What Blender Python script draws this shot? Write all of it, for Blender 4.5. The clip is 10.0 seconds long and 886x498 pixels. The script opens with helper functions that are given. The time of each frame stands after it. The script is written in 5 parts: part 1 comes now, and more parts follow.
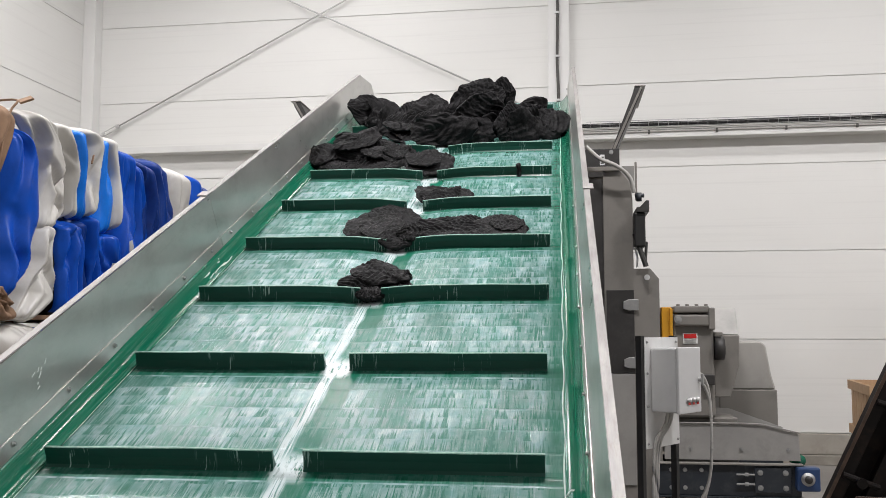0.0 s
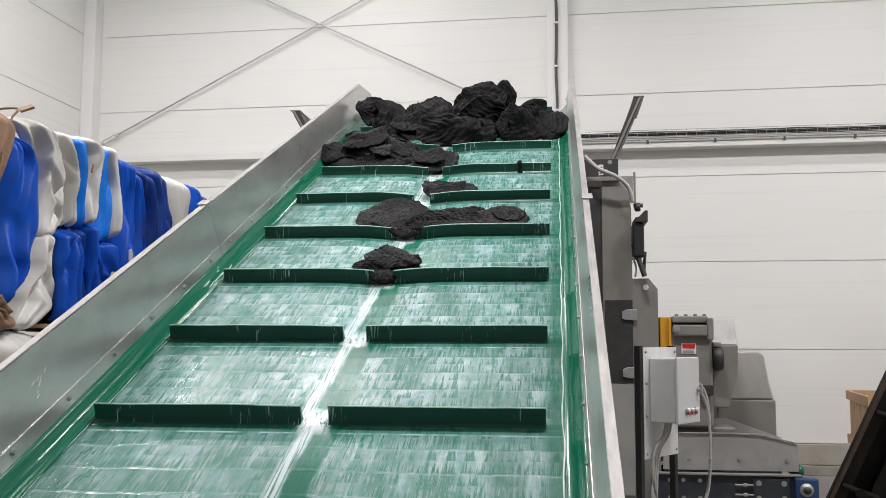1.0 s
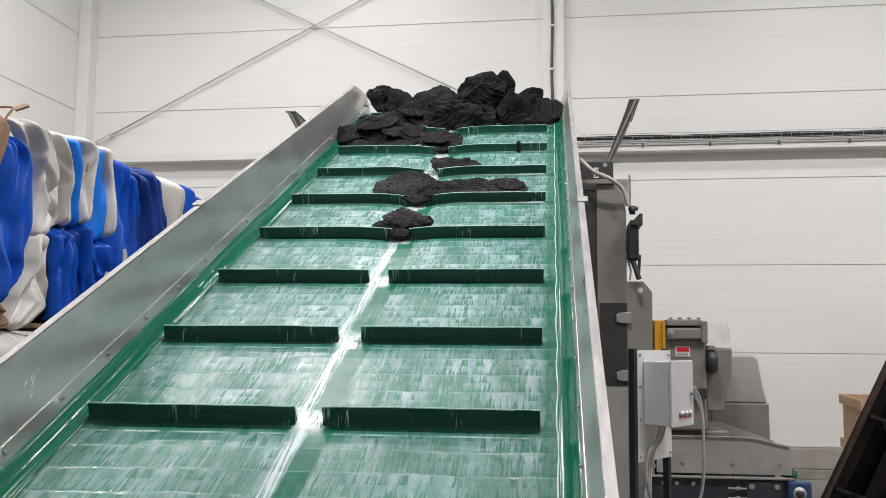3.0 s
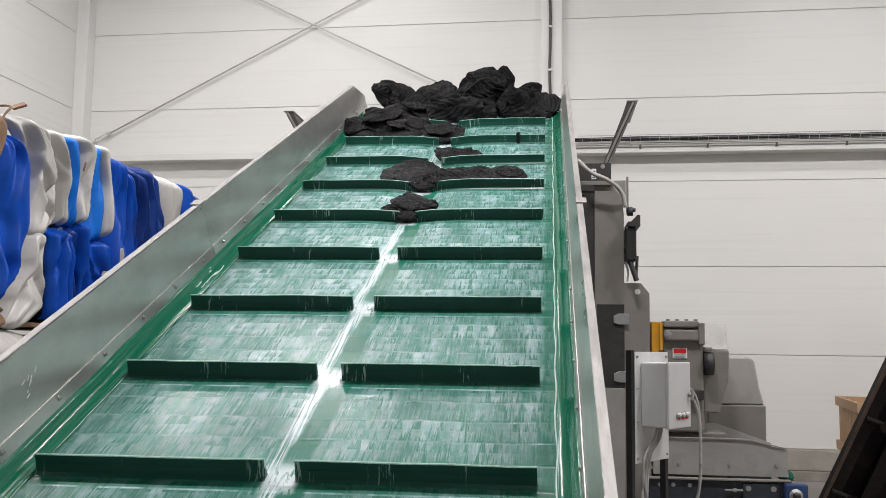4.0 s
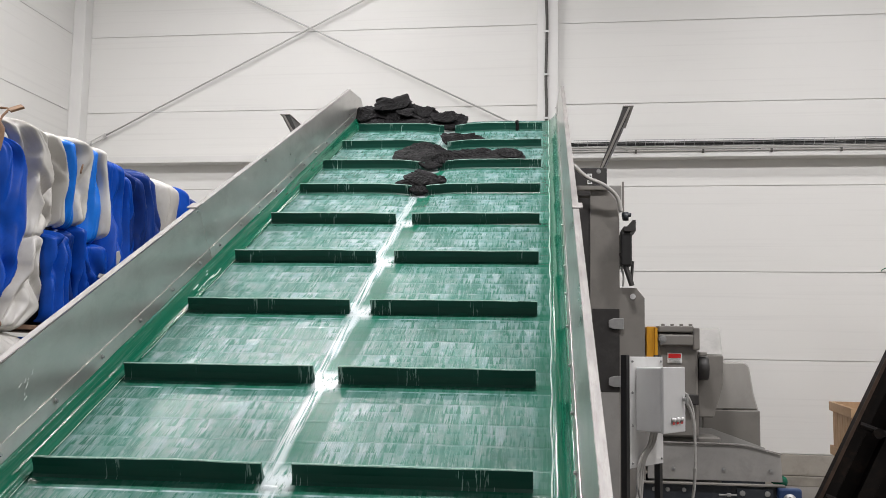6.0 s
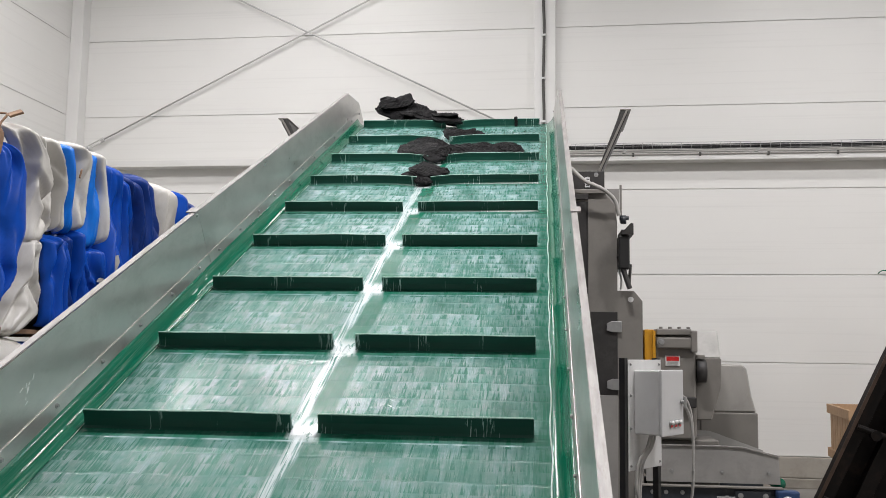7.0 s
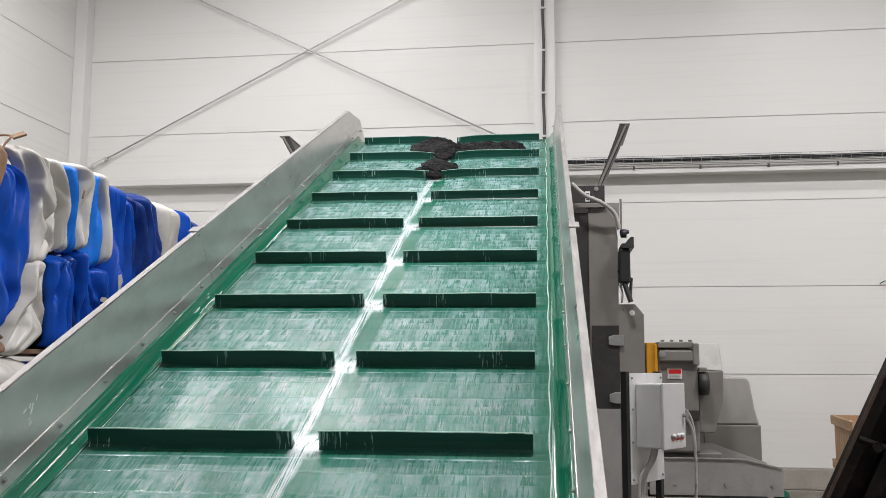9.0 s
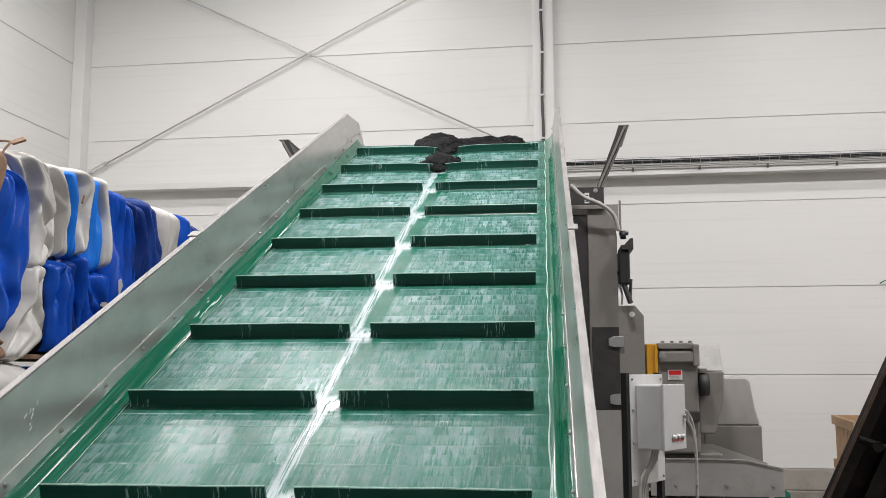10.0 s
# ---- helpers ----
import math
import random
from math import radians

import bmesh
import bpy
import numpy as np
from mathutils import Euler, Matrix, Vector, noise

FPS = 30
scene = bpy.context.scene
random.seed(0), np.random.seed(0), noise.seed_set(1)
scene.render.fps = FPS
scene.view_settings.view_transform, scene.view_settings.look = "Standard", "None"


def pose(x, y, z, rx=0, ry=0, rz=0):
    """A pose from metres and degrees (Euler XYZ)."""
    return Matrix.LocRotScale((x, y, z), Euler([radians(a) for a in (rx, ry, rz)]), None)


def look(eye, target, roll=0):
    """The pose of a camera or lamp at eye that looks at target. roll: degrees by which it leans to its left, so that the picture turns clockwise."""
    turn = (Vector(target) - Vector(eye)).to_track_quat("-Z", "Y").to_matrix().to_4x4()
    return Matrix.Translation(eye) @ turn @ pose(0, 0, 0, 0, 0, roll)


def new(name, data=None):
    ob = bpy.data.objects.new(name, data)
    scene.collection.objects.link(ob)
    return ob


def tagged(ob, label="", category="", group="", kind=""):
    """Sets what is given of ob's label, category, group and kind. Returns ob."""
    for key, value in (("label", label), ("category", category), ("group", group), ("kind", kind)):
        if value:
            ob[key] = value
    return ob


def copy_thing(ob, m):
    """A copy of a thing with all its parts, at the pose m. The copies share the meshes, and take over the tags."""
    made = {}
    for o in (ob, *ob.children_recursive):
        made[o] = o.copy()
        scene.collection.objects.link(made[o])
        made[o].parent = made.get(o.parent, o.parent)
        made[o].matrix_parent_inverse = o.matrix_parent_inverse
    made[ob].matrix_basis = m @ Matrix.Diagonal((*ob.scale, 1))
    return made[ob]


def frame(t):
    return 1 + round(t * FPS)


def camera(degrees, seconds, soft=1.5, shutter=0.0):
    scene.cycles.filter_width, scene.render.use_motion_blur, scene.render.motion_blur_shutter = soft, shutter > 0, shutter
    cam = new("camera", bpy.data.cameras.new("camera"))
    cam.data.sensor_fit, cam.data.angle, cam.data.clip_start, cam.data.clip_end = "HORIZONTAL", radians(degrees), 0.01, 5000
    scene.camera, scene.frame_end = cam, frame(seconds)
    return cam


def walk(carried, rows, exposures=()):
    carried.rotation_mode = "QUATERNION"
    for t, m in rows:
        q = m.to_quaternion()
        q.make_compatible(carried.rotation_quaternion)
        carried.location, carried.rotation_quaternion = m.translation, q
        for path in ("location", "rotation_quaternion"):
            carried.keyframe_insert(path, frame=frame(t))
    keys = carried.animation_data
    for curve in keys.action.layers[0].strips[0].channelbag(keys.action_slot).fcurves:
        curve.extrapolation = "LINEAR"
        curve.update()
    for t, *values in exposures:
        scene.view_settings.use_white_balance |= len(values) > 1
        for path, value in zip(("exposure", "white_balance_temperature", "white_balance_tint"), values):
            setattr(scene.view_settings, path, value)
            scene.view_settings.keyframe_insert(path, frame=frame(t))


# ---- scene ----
cam = camera(50.81, 10.0, soft=0.7, shutter=0.2)
walk(cam, [
    (0, look((0.0000, 0.0000, 1.4500), (-1.2539, 9.8810, 2.3406), 0.013)),
    (0.5, look((-0.0039, -0.0046, 1.4521), (-1.2463, 9.8729, 2.3967), 0.156)),
    (1, look((-0.0052, -0.0075, 1.4511), (-1.2382, 9.8668, 2.4396), 0.168)),
    (1.5, look((-0.0086, -0.0071, 1.4505), (-1.2327, 9.8684, 2.4382), 0.233)),
    (2, look((-0.0066, -0.0041, 1.4502), (-1.2142, 9.8718, 2.4539), 0.297)),
    (2.5, look((-0.0060, -0.0063, 1.4497), (-1.1980, 9.8711, 2.4582), 0.373)),
    (4, look((-0.0165, -0.0026, 1.4535), (-1.1544, 9.8807, 2.4667), 0.693)),
    (4.5, look((-0.0183, -0.0028, 1.4540), (-1.1460, 9.8816, 2.4676), 0.800)),
    (5, look((-0.0204, -0.0047, 1.4552), (-1.1279, 9.8806, 2.4813), 0.857)),
    (5.5, look((-0.0192, -0.0123, 1.4558), (-1.1128, 9.8731, 2.4960), 0.944)),
    (7, look((-0.0269, -0.0304, 1.4592), (-1.0844, 9.8544, 2.5420), 0.796)),
    (7.5, look((-0.0167, -0.0452, 1.4623), (-1.0781, 9.8356, 2.5775), 0.587)),
    (8, look((-0.0159, -0.0427, 1.4666), (-1.0763, 9.8347, 2.6117), 0.500)),
    (8.5, look((-0.0091, -0.0543, 1.4644), (-1.0925, 9.8152, 2.6558), 0.416)),
    (9, look((-0.0043, -0.0622, 1.4666), (-1.1015, 9.8007, 2.6989), 0.228)),
    (9.5, look((0.0007, -0.0648, 1.4700), (-1.1008, 9.7962, 2.7145), -0.084)),
    (10, look((0.0021, -0.0688, 1.4673), (-1.0985, 9.7906, 2.7250), -0.133)),
], exposures=((0.0, 0.04), (2.5, 0.05), (4.0, -0.05), (10.0, -0.03)))

# ---- light ----
world = bpy.data.worlds.new("hall_air")
scene.world = world
world.use_nodes = True
world.node_tree.nodes["Background"].inputs[0].default_value = (0.9, 0.95, 1.0, 1)
world.node_tree.nodes["Background"].inputs[1].default_value = 0.05
LAMP_TINT = (1.0, 0.970, 0.975)
LAMP_Z = 7.0
# rows of lamps along the hall: y, places across, watts each
LAMP_ROWS = ((9.75, (-2.05,), 13.0), (7.75, (-4.45, 3.2, 7.0), 54.0), (7.75, (-2.59,), 54.0), (7.75, (-0.9,), 9.0), (4.4, (-4.4, 0.0, 4.4, 8.8), 240.0),
             (-2.0, (1.5, 6.0, 10.5), 55.0), (-9.0, (-4.4, 1.5, 6.0, 10.5), 45.0))

# measures of the inclined conveyor (its own x across, y up the slope, z off the belt plane)
SLOPE = 24.7
BASE_Z = -0.1554
PITCH = 0.6596
SPEED = 0.3317
FIRST = 3.0106          # place of one cleat pair at the start
BELT = -0.062           # belt surface below the cleat tops
HEAD, RADIUS = 8.67, 0.085
LOOP = 23 * PITCH
TAIL = HEAD - (LOOP - 2 * math.pi * RADIUS) / 2
CL, CR, CB, CC = -1.582, -0.052, -0.860, -0.767
GUARD_L, GUARD_R = -1.655, 0.077      # inner faces of the side guards at their feet
LEAN = 0.027                            # they lean out by this over their height
CONV = pose(0, 0, BASE_Z, SLOPE)
# the hall is turned a little against the conveyor
HALL = pose(0, 0, 0, 0, 0, -1.638)
WALL_Y, WALL_X = 10.99, -6.356


# ---- materials ----
def nodes_of(name):
    m = bpy.data.materials.new(name)
    m.use_nodes = True
    nt = m.node_tree
    return m, nt, nt.nodes["Principled BSDF"]


def add(nt, kind, **values):
    n = nt.nodes.new(kind)
    for k, v in values.items():
        n.inputs[k].default_value = v
    return n


def coords(nt, space="Object", scale=(1, 1, 1), turn=(0, 0, 0)):
    tc = nt.nodes.new("ShaderNodeTexCoord")
    mp = nt.nodes.new("ShaderNodeMapping")
    mp.inputs["Scale"].default_value = scale
    mp.inputs["Rotation"].default_value = turn
    nt.links.new(tc.outputs[space], mp.inputs[0])
    return mp.outputs[0]


def noise_tex(nt, vec, scale, detail=4.0, rough=0.55, distort=0.0):
    n = add(nt, "ShaderNodeTexNoise", Scale=scale, Detail=detail, Roughness=rough, Distortion=distort)
    nt.links.new(vec, n.inputs["Vector"])
    return n.outputs["Fac"]


def ramp(nt, fac, stops):
    r = nt.nodes.new("ShaderNodeValToRGB")
    els = r.color_ramp.elements
    while len(els) < len(stops):
        els.new(0.5)
    for e, (p, c) in zip(els, stops):
        e.position = p
        e.color = (c, c, c, 1) if isinstance(c, (int, float)) else (*c, 1)
    nt.links.new(fac, r.inputs[0])
    return r.outputs[0]


def mix(nt, fac, a, b, blend="MIX"):
    m = nt.nodes.new("ShaderNodeMix")
    m.data_type, m.blend_type = "RGBA", blend
    for sock, v in ((0, fac), (6, a), (7, b)):
        if isinstance(v, (int, float)):
            m.inputs[sock].default_value = v
        elif isinstance(v, tuple):
            m.inputs[sock].default_value = (*v, 1)
        else:
            nt.links.new(v, m.inputs[sock])
    return m.outputs[2]


def math_node(nt, op, a, b=0.0):
    m = nt.nodes.new("ShaderNodeMath")
    m.operation = op
    for i, v in enumerate((a, b)):
        if isinstance(v, (int, float)):
            m.inputs[i].default_value = v
        else:
            nt.links.new(v, m.inputs[i])
    return m.outputs[0]


def relief(nt, bsdf, height, strength=0.2, distance=0.01):
    b = add(nt, "ShaderNodeBump", Strength=strength, Distance=distance)
    nt.links.new(height, b.inputs["Height"])
    nt.links.new(b.outputs[0], bsdf.inputs["Normal"])


def surface(name, color, rough=0.5, metal=0.0, vary=0.15, scale=6.0, grain=60.0, bump=0.1, dirt=None, dirt_amount=0.4,
            stretch=(1, 1, 1), rough_vary=0.12, space="Object", spread=0.0):
    """A worn surface: base colour with broad and fine variation, optional dirt, uneven gloss and relief."""
    m, nt, b = nodes_of(name)
    vec = coords(nt, space, stretch)
    broad = noise_tex(nt, vec, scale, 5, 0.6)
    fine = noise_tex(nt, vec, grain, 3, 0.6)
    dark = tuple(c * (1 - vary) for c in color)
    light = tuple(min(1, c * (1 + vary)) for c in color)
    col = mix(nt, ramp(nt, broad, ((0.3, 0.0), (0.7, 1.0))), dark, light)
    col = mix(nt, math_node(nt, "MULTIPLY", fine, 0.35), col, dark)
    if dirt:
        patch = ramp(nt, noise_tex(nt, vec, scale * 1.7, 8, 0.7, 0.4), ((0.5, 0.0), (0.72, dirt_amount)))
        col = mix(nt, patch, col, dirt)
    if spread:
        info = nt.nodes.new("ShaderNodeObjectInfo")
        k = math_node(nt, "MULTIPLY", info.outputs["Random"], spread)
        col = mix(nt, k, col, dark)
    nt.links.new(col, b.inputs["Base Color"])
    r = math_node(nt, "ADD", rough - rough_vary / 2, math_node(nt, "MULTIPLY", broad, rough_vary))
    nt.links.new(r, b.inputs["Roughness"])
    b.inputs["Metallic"].default_value = metal
    if bump:
        relief(nt, b, fine, bump, 0.004)
    return m


def belt_material():
    """Green belt with a dried milky film that hangs in short uneven drips from faint cross marks, a white track down the gap and a bare strip beside it."""
    m, nt, b = nodes_of("green_belt")
    sep = nt.nodes.new("ShaderNodeSeparateXYZ")
    nt.links.new(coords(nt, "UV"), sep.inputs[0])
    u, v = sep.outputs[0], sep.outputs[1]

    def field(su, sv, detail=4, rough=0.6, distort=0.0, turn=0.0):
        return noise_tex(nt, coords(nt, "UV", (su, sv, 1), (0, 0, turn)), 1.0, detail, rough, distort)

    def mul(a, c):
        return math_node(nt, "MULTIPLY", a, c)

    def sub(a, c):
        return math_node(nt, "SUBTRACT", a, c)

    def plus(a, c):
        return math_node(nt, "ADD", a, c)

    def most(a, c):
        return math_node(nt, "MAXIMUM", a, c)

    def clamped(a):
        return math_node(nt, "MINIMUM", most(a, 0.0), 1.0)

    turn_part = math_node(nt, "FRACT", math_node(nt, "DIVIDE", v, PITCH))
    cloud = field(2.6, 3.0, 5)
    blotch = field(15, 12, 4, 0.68)
    fine = field(210, 9, 4, 0.68, 0.2, -0.02)

    def curtain(per_pitch, across, offset, low, high):
        """Film that hangs from each cross mark down to an uneven, comb-like edge."""
        bands = plus(mul(v, per_pitch / PITCH), plus(mul(field(3.0, 0.9, 3), 0.30), offset))
        index = math_node(nt, "FLOOR", bands)
        down = sub(1.0, math_node(nt, "FRACT", bands))
        at = nt.nodes.new("ShaderNodeCombineXYZ")
        nt.links.new(mul(u, across), at.inputs[0])
        nt.links.new(mul(index, 5.37), at.inputs[1])
        reach = ramp(nt, noise_tex(nt, at.outputs[0], 1.0, 4, 0.60), ((low, 0.0), (high, 1.0)))
        there = nt.nodes.new("ShaderNodeCombineXYZ")
        nt.links.new(mul(u, 7.0), there.inputs[0])
        nt.links.new(mul(index, 3.11), there.inputs[1])
        amount = ramp(nt, noise_tex(nt, there.outputs[0], 1.0, 3, 0.6), ((0.38, 0.05), (0.60, 1.0)))
        film = mul(clamped(mul(sub(mul(reach, 1.15), down), 5.0)), amount)
        mark = ramp(nt, math_node(nt, "ABSOLUTE", sub(math_node(nt, "FRACT", plus(bands, 0.5)), 0.5)), ((0.03, 1.0), (0.07, 0.0)))
        return film, mark

    drips, marks = curtain(5, 34.0, 0.10, 0.40, 0.64)
    drips2, marks2 = curtain(5, 90.0, 0.55, 0.42, 0.66)
    stroke = ramp(nt, field(105, 4.5, 5, 0.68, 0.3, 0.02), ((0.49, 0.0), (0.60, 0.62)))
    thin = ramp(nt, fine, ((0.56, 0.0), (0.63, 0.50)))
    patch = mul(ramp(nt, cloud, ((0.30, 0.25), (0.56, 1.0))), ramp(nt, blotch, ((0.32, 0.25), (0.58, 1.0))))
    mask = most(mul(drips, ramp(nt, fine, ((0.36, 0.50), (0.62, 0.90)))), mul(drips2, 0.60))
    mask = most(mask, mul(most(stroke, thin), patch))
    mask = most(mask, mul(marks, ramp(nt, field(16, 40, 5, 0.7), ((0.40, 0.0), (0.60, 0.55)))))
    # the belt that comes up later gets less film, also to offset lamp sheen low on the slope
    later = ramp(nt, math_node(nt, "DIVIDE", plus(v, 2.5), 6.0), ((0.0, 0.38), (0.30, 0.48), (0.46, 0.57), (0.66, 0.70), (0.84, 0.80)))
    mask = mul(mask, later)
    # just below a cleat thinner film leaves a dark band, partly its painted shadow, down to a sharp white line
    wiped_shade = ramp(nt, turn_part, ((0.0, 0.8), (0.03, 1.0), (0.885, 1.0), (0.90, 0.30), (0.995, 0.25)))
    mask = mul(mask, wiped_shade)
    edge = ramp(nt, math_node(nt, "ABSOLUTE", sub(u, (CL + CR) / 2)), ((0.755, 1.0), (0.785, 0.30)))
    mask = mul(mask, edge)
    foot = mul(ramp(nt, turn_part, ((0.878, 0.0), (0.884, 1.0), (0.892, 1.0), (0.897, 0.0))), ramp(nt, field(9, 3, 4, 0.7), ((0.38, 0.0), (0.58, 0.75))))
    mask = most(mask, mul(foot, edge))
    # the white track that runs down from each gap, and the bare strip beside it
    mid = (CB + CC) / 2
    wander = mul(sub(field(0.6, 2.6, 3), 0.5), 0.07)
    off = plus(sub(u, mid - 0.014), wander)
    off = plus(off, mul(sub(1.0, turn_part), 0.034))
    dist = math_node(nt, "ABSOLUTE", off)
    track = mul(ramp(nt, dist, ((0.013, 1.0), (0.030, 0.0))), ramp(nt, field(120, 2.4, 4, 0.62, 0.2), ((0.44, 0.0), (0.50, 1.0))))
    track = mul(track, ramp(nt, turn_part, ((0.0, 1.0), (0.25, 0.60), (0.7, 0.85), (0.97, 1.0))))
    plug = mul(ramp(nt, math_node(nt, "ABSOLUTE", sub(u, mid)), ((0.040, 1.0), (0.062, 0.0))),
               ramp(nt, turn_part, ((0.0, 1.0), (0.05, 0.8), (0.14, 0.0), (0.86, 0.0), (0.94, 1.0))))
    plug = mul(plug, ramp(nt, field(60, 14, 5, 0.65), ((0.38, 0.0), (0.48, 1.0))))
    bare = ramp(nt, math_node(nt, "ABSOLUTE", sub(off, 0.066)), ((0.036, 1.0), (0.046, 0.0)))
    bare = mul(bare, ramp(nt, turn_part, ((0.03, 0.2), (0.25, 0.9), (0.90, 1.0), (0.97, 0.6))))
    bare = mul(bare, ramp(nt, field(0.5, 1.4, 2), ((0.34, 0.45), (0.48, 1.0))))
    mask = mul(mask, sub(1.0, mul(bare, 0.94)))
    white = most(track, plug)
    green = mix(nt, ramp(nt, cloud, ((0.3, 0.0), (0.7, 1.0))), (0.003, 0.090, 0.050), (0.006, 0.142, 0.084))
    film = mix(nt, ramp(nt, blotch, ((0.35, 0.0), (0.65, 1.0))), (0.27, 0.46, 0.48), (0.62, 0.75, 0.80))
    veil = mul(mul(mul(later, ramp(nt, field(20, 9, 4), ((0.35, 0.12), (0.65, 0.40)))), wiped_shade), sub(1.0, bare))
    col = mix(nt, mul(veil, edge), green, (0.21, 0.375, 0.375))
    col = mix(nt, mask, col, film)
    col = mix(nt, mul(white, 0.85), col, (0.70, 0.78, 0.80))
    nt.links.new(col, b.inputs["Base Color"])
    nt.links.new(sub(0.25, mul(most(mask, white), 0.10)), b.inputs["Roughness"])
    nt.links.new(sub(plus(0.30, mul(most(mask, white), 0.38)), mul(bare, 0.20)), b.inputs["Specular IOR Level"])
    h = plus(mul(most(mask, white), 1.3), mul(marks, 0.35))
    h = plus(h, mul(cloud, 0.8))
    relief(nt, b, h, 0.38, 0.003)
    return m


def cleat_material():
    """Dark green cleat with white drips that run down its face."""
    m, nt, b = nodes_of("green_cleat")
    tc = nt.nodes.new("ShaderNodeTexCoord")
    info = nt.nodes.new("ShaderNodeObjectInfo")
    comb = nt.nodes.new("ShaderNodeCombineXYZ")
    sep = nt.nodes.new("ShaderNodeSeparateXYZ")
    nt.links.new(tc.outputs["Object"], sep.inputs[0])
    nt.links.new(math_node(nt, "ADD", math_node(nt, "MULTIPLY", sep.outputs[0], 120.0), math_node(nt, "MULTIPLY", info.outputs["Random"], 97.0)), comb.inputs[0])
    nt.links.new(math_node(nt, "MULTIPLY", sep.outputs[2], 9.0), comb.inputs[1])
    drip = noise_tex(nt, comb.outputs[0], 1.0, 3, 0.6)
    comb2 = nt.nodes.new("ShaderNodeCombineXYZ")
    nt.links.new(math_node(nt, "ADD", math_node(nt, "MULTIPLY", sep.outputs[0], 5.0), math_node(nt, "MULTIPLY", info.outputs["Random"], 31.0)), comb2.inputs[0])
    where = noise_tex(nt, comb2.outputs[0], 1.0, 2)
    d = math_node(nt, "MULTIPLY", ramp(nt, drip, ((0.58, 0.0), (0.61, 1.0))), ramp(nt, where, ((0.54, 0.0), (0.60, 1.0))))
    gap = math_node(nt, "ABSOLUTE", math_node(nt, "SUBTRACT", sep.outputs[0], (CB + CC) / 2))
    comb3 = nt.nodes.new("ShaderNodeCombineXYZ")
    nt.links.new(math_node(nt, "ADD", math_node(nt, "MULTIPLY", sep.outputs[0], 150.0), math_node(nt, "MULTIPLY", info.outputs["Random"], 53.0)), comb3.inputs[0])
    nt.links.new(math_node(nt, "MULTIPLY", sep.outputs[2], 14.0), comb3.inputs[1])
    near = math_node(nt, "MULTIPLY", ramp(nt, gap, ((0.075, 1.0), (0.110, 0.0))), ramp(nt, noise_tex(nt, comb3.outputs[0], 1.0, 2, 0.5), ((0.58, 0.0), (0.61, 0.8))))
    d = math_node(nt, "MAXIMUM", d, near)
    col = mix(nt, d, (0.003, 0.062, 0.042), (0.42, 0.55, 0.52))
    nt.links.new(col, b.inputs["Base Color"])
    b.inputs["Roughness"].default_value = 0.38
    relief(nt, b, drip, 0.15, 0.002)
    return m


def wad_material():
    """Black pressed film: dull, finely wrinkled, dusty in places."""
    m, nt, b = nodes_of("black_film_wad")
    vec = coords(nt, "Object")
    fold = noise_tex(nt, vec, 26, 4, 0.55, 0.6)
    fine = noise_tex(nt, vec, 150, 4, 0.65)
    broad = noise_tex(nt, vec, 6, 3, 0.5)
    col = mix(nt, ramp(nt, broad, ((0.35, 0.0), (0.65, 1.0))), (0.0045, 0.0043, 0.0046), (0.0190, 0.0182, 0.0193))
    dust = ramp(nt, noise_tex(nt, vec, 9, 6, 0.7), ((0.62, 0.0), (0.72, 0.22)))
    col = mix(nt, dust, col, (0.11, 0.105, 0.10))
    nt.links.new(col, b.inputs["Base Color"])
    nt.links.new(math_node(nt, "ADD", 0.36, math_node(nt, "MULTIPLY", fine, 0.25)), b.inputs["Roughness"])
    b.inputs["Specular IOR Level"].default_value = 0.09
    # sharp creases: thin valleys where two noise fields cross their mean
    height = math_node(nt, "ADD", fold, math_node(nt, "MULTIPLY", fine, 0.25))
    for scale, depth in ((9.0, 0.35), (21.0, 0.22)):
        valley = math_node(nt, "ABSOLUTE", math_node(nt, "SUBTRACT", noise_tex(nt, vec, scale, 3, 0.5, 0.8), 0.5))
        height = math_node(nt, "ADD", height, ramp(nt, valley, ((0.0, 0.0), (0.09, depth))))
    relief(nt, b, height, 0.50, 0.006)
    return m


def panel_material():
    """White coated sandwich panel with very fine ribs along it."""
    m, nt, b = nodes_of("white_panel")
    vec = coords(nt, "Object")
    sep = nt.nodes.new("ShaderNodeSeparateXYZ")
    nt.links.new(vec, sep.inputs[0])
    rib = noise_tex(nt, coords(nt, "Object", (0.35, 0.35, 26)), 1.0, 3, 0.6)
    broad = noise_tex(nt, coords(nt, "Object", (0.5, 0.5, 0.9)), 1.0, 3)
    col = mix(nt, broad, (0.74, 0.735, 0.71), (0.80, 0.795, 0.775))
    col = mix(nt, ramp(nt, rib, ((0.54, 0.0), (0.70, 0.40))), col, (0.68, 0.675, 0.655))
    nt.links.new(col, b.inputs["Base Color"])
    b.inputs["Roughness"].default_value = 0.42
    relief(nt, b, rib, 0.15, 0.004)
    return m


def wood_material():
    m, nt, b = nodes_of("pale_wood")
    g = noise_tex(nt, coords(nt, "Object", (2, 2, 2)), 9.0, 6, 0.65, 1.2)
    f = noise_tex(nt, coords(nt, "Object", (40, 40, 4)), 1.0, 4, 0.6)
    col = mix(nt, g, (0.40, 0.25, 0.14), (0.58, 0.40, 0.25))
    col = mix(nt, math_node(nt, "MULTIPLY", f, 0.5), col, (0.22, 0.12, 0.05))
    nt.links.new(col, b.inputs["Base Color"])
    b.inputs["Roughness"].default_value = 0.75
    relief(nt, b, f, 0.3, 0.003)
    return m


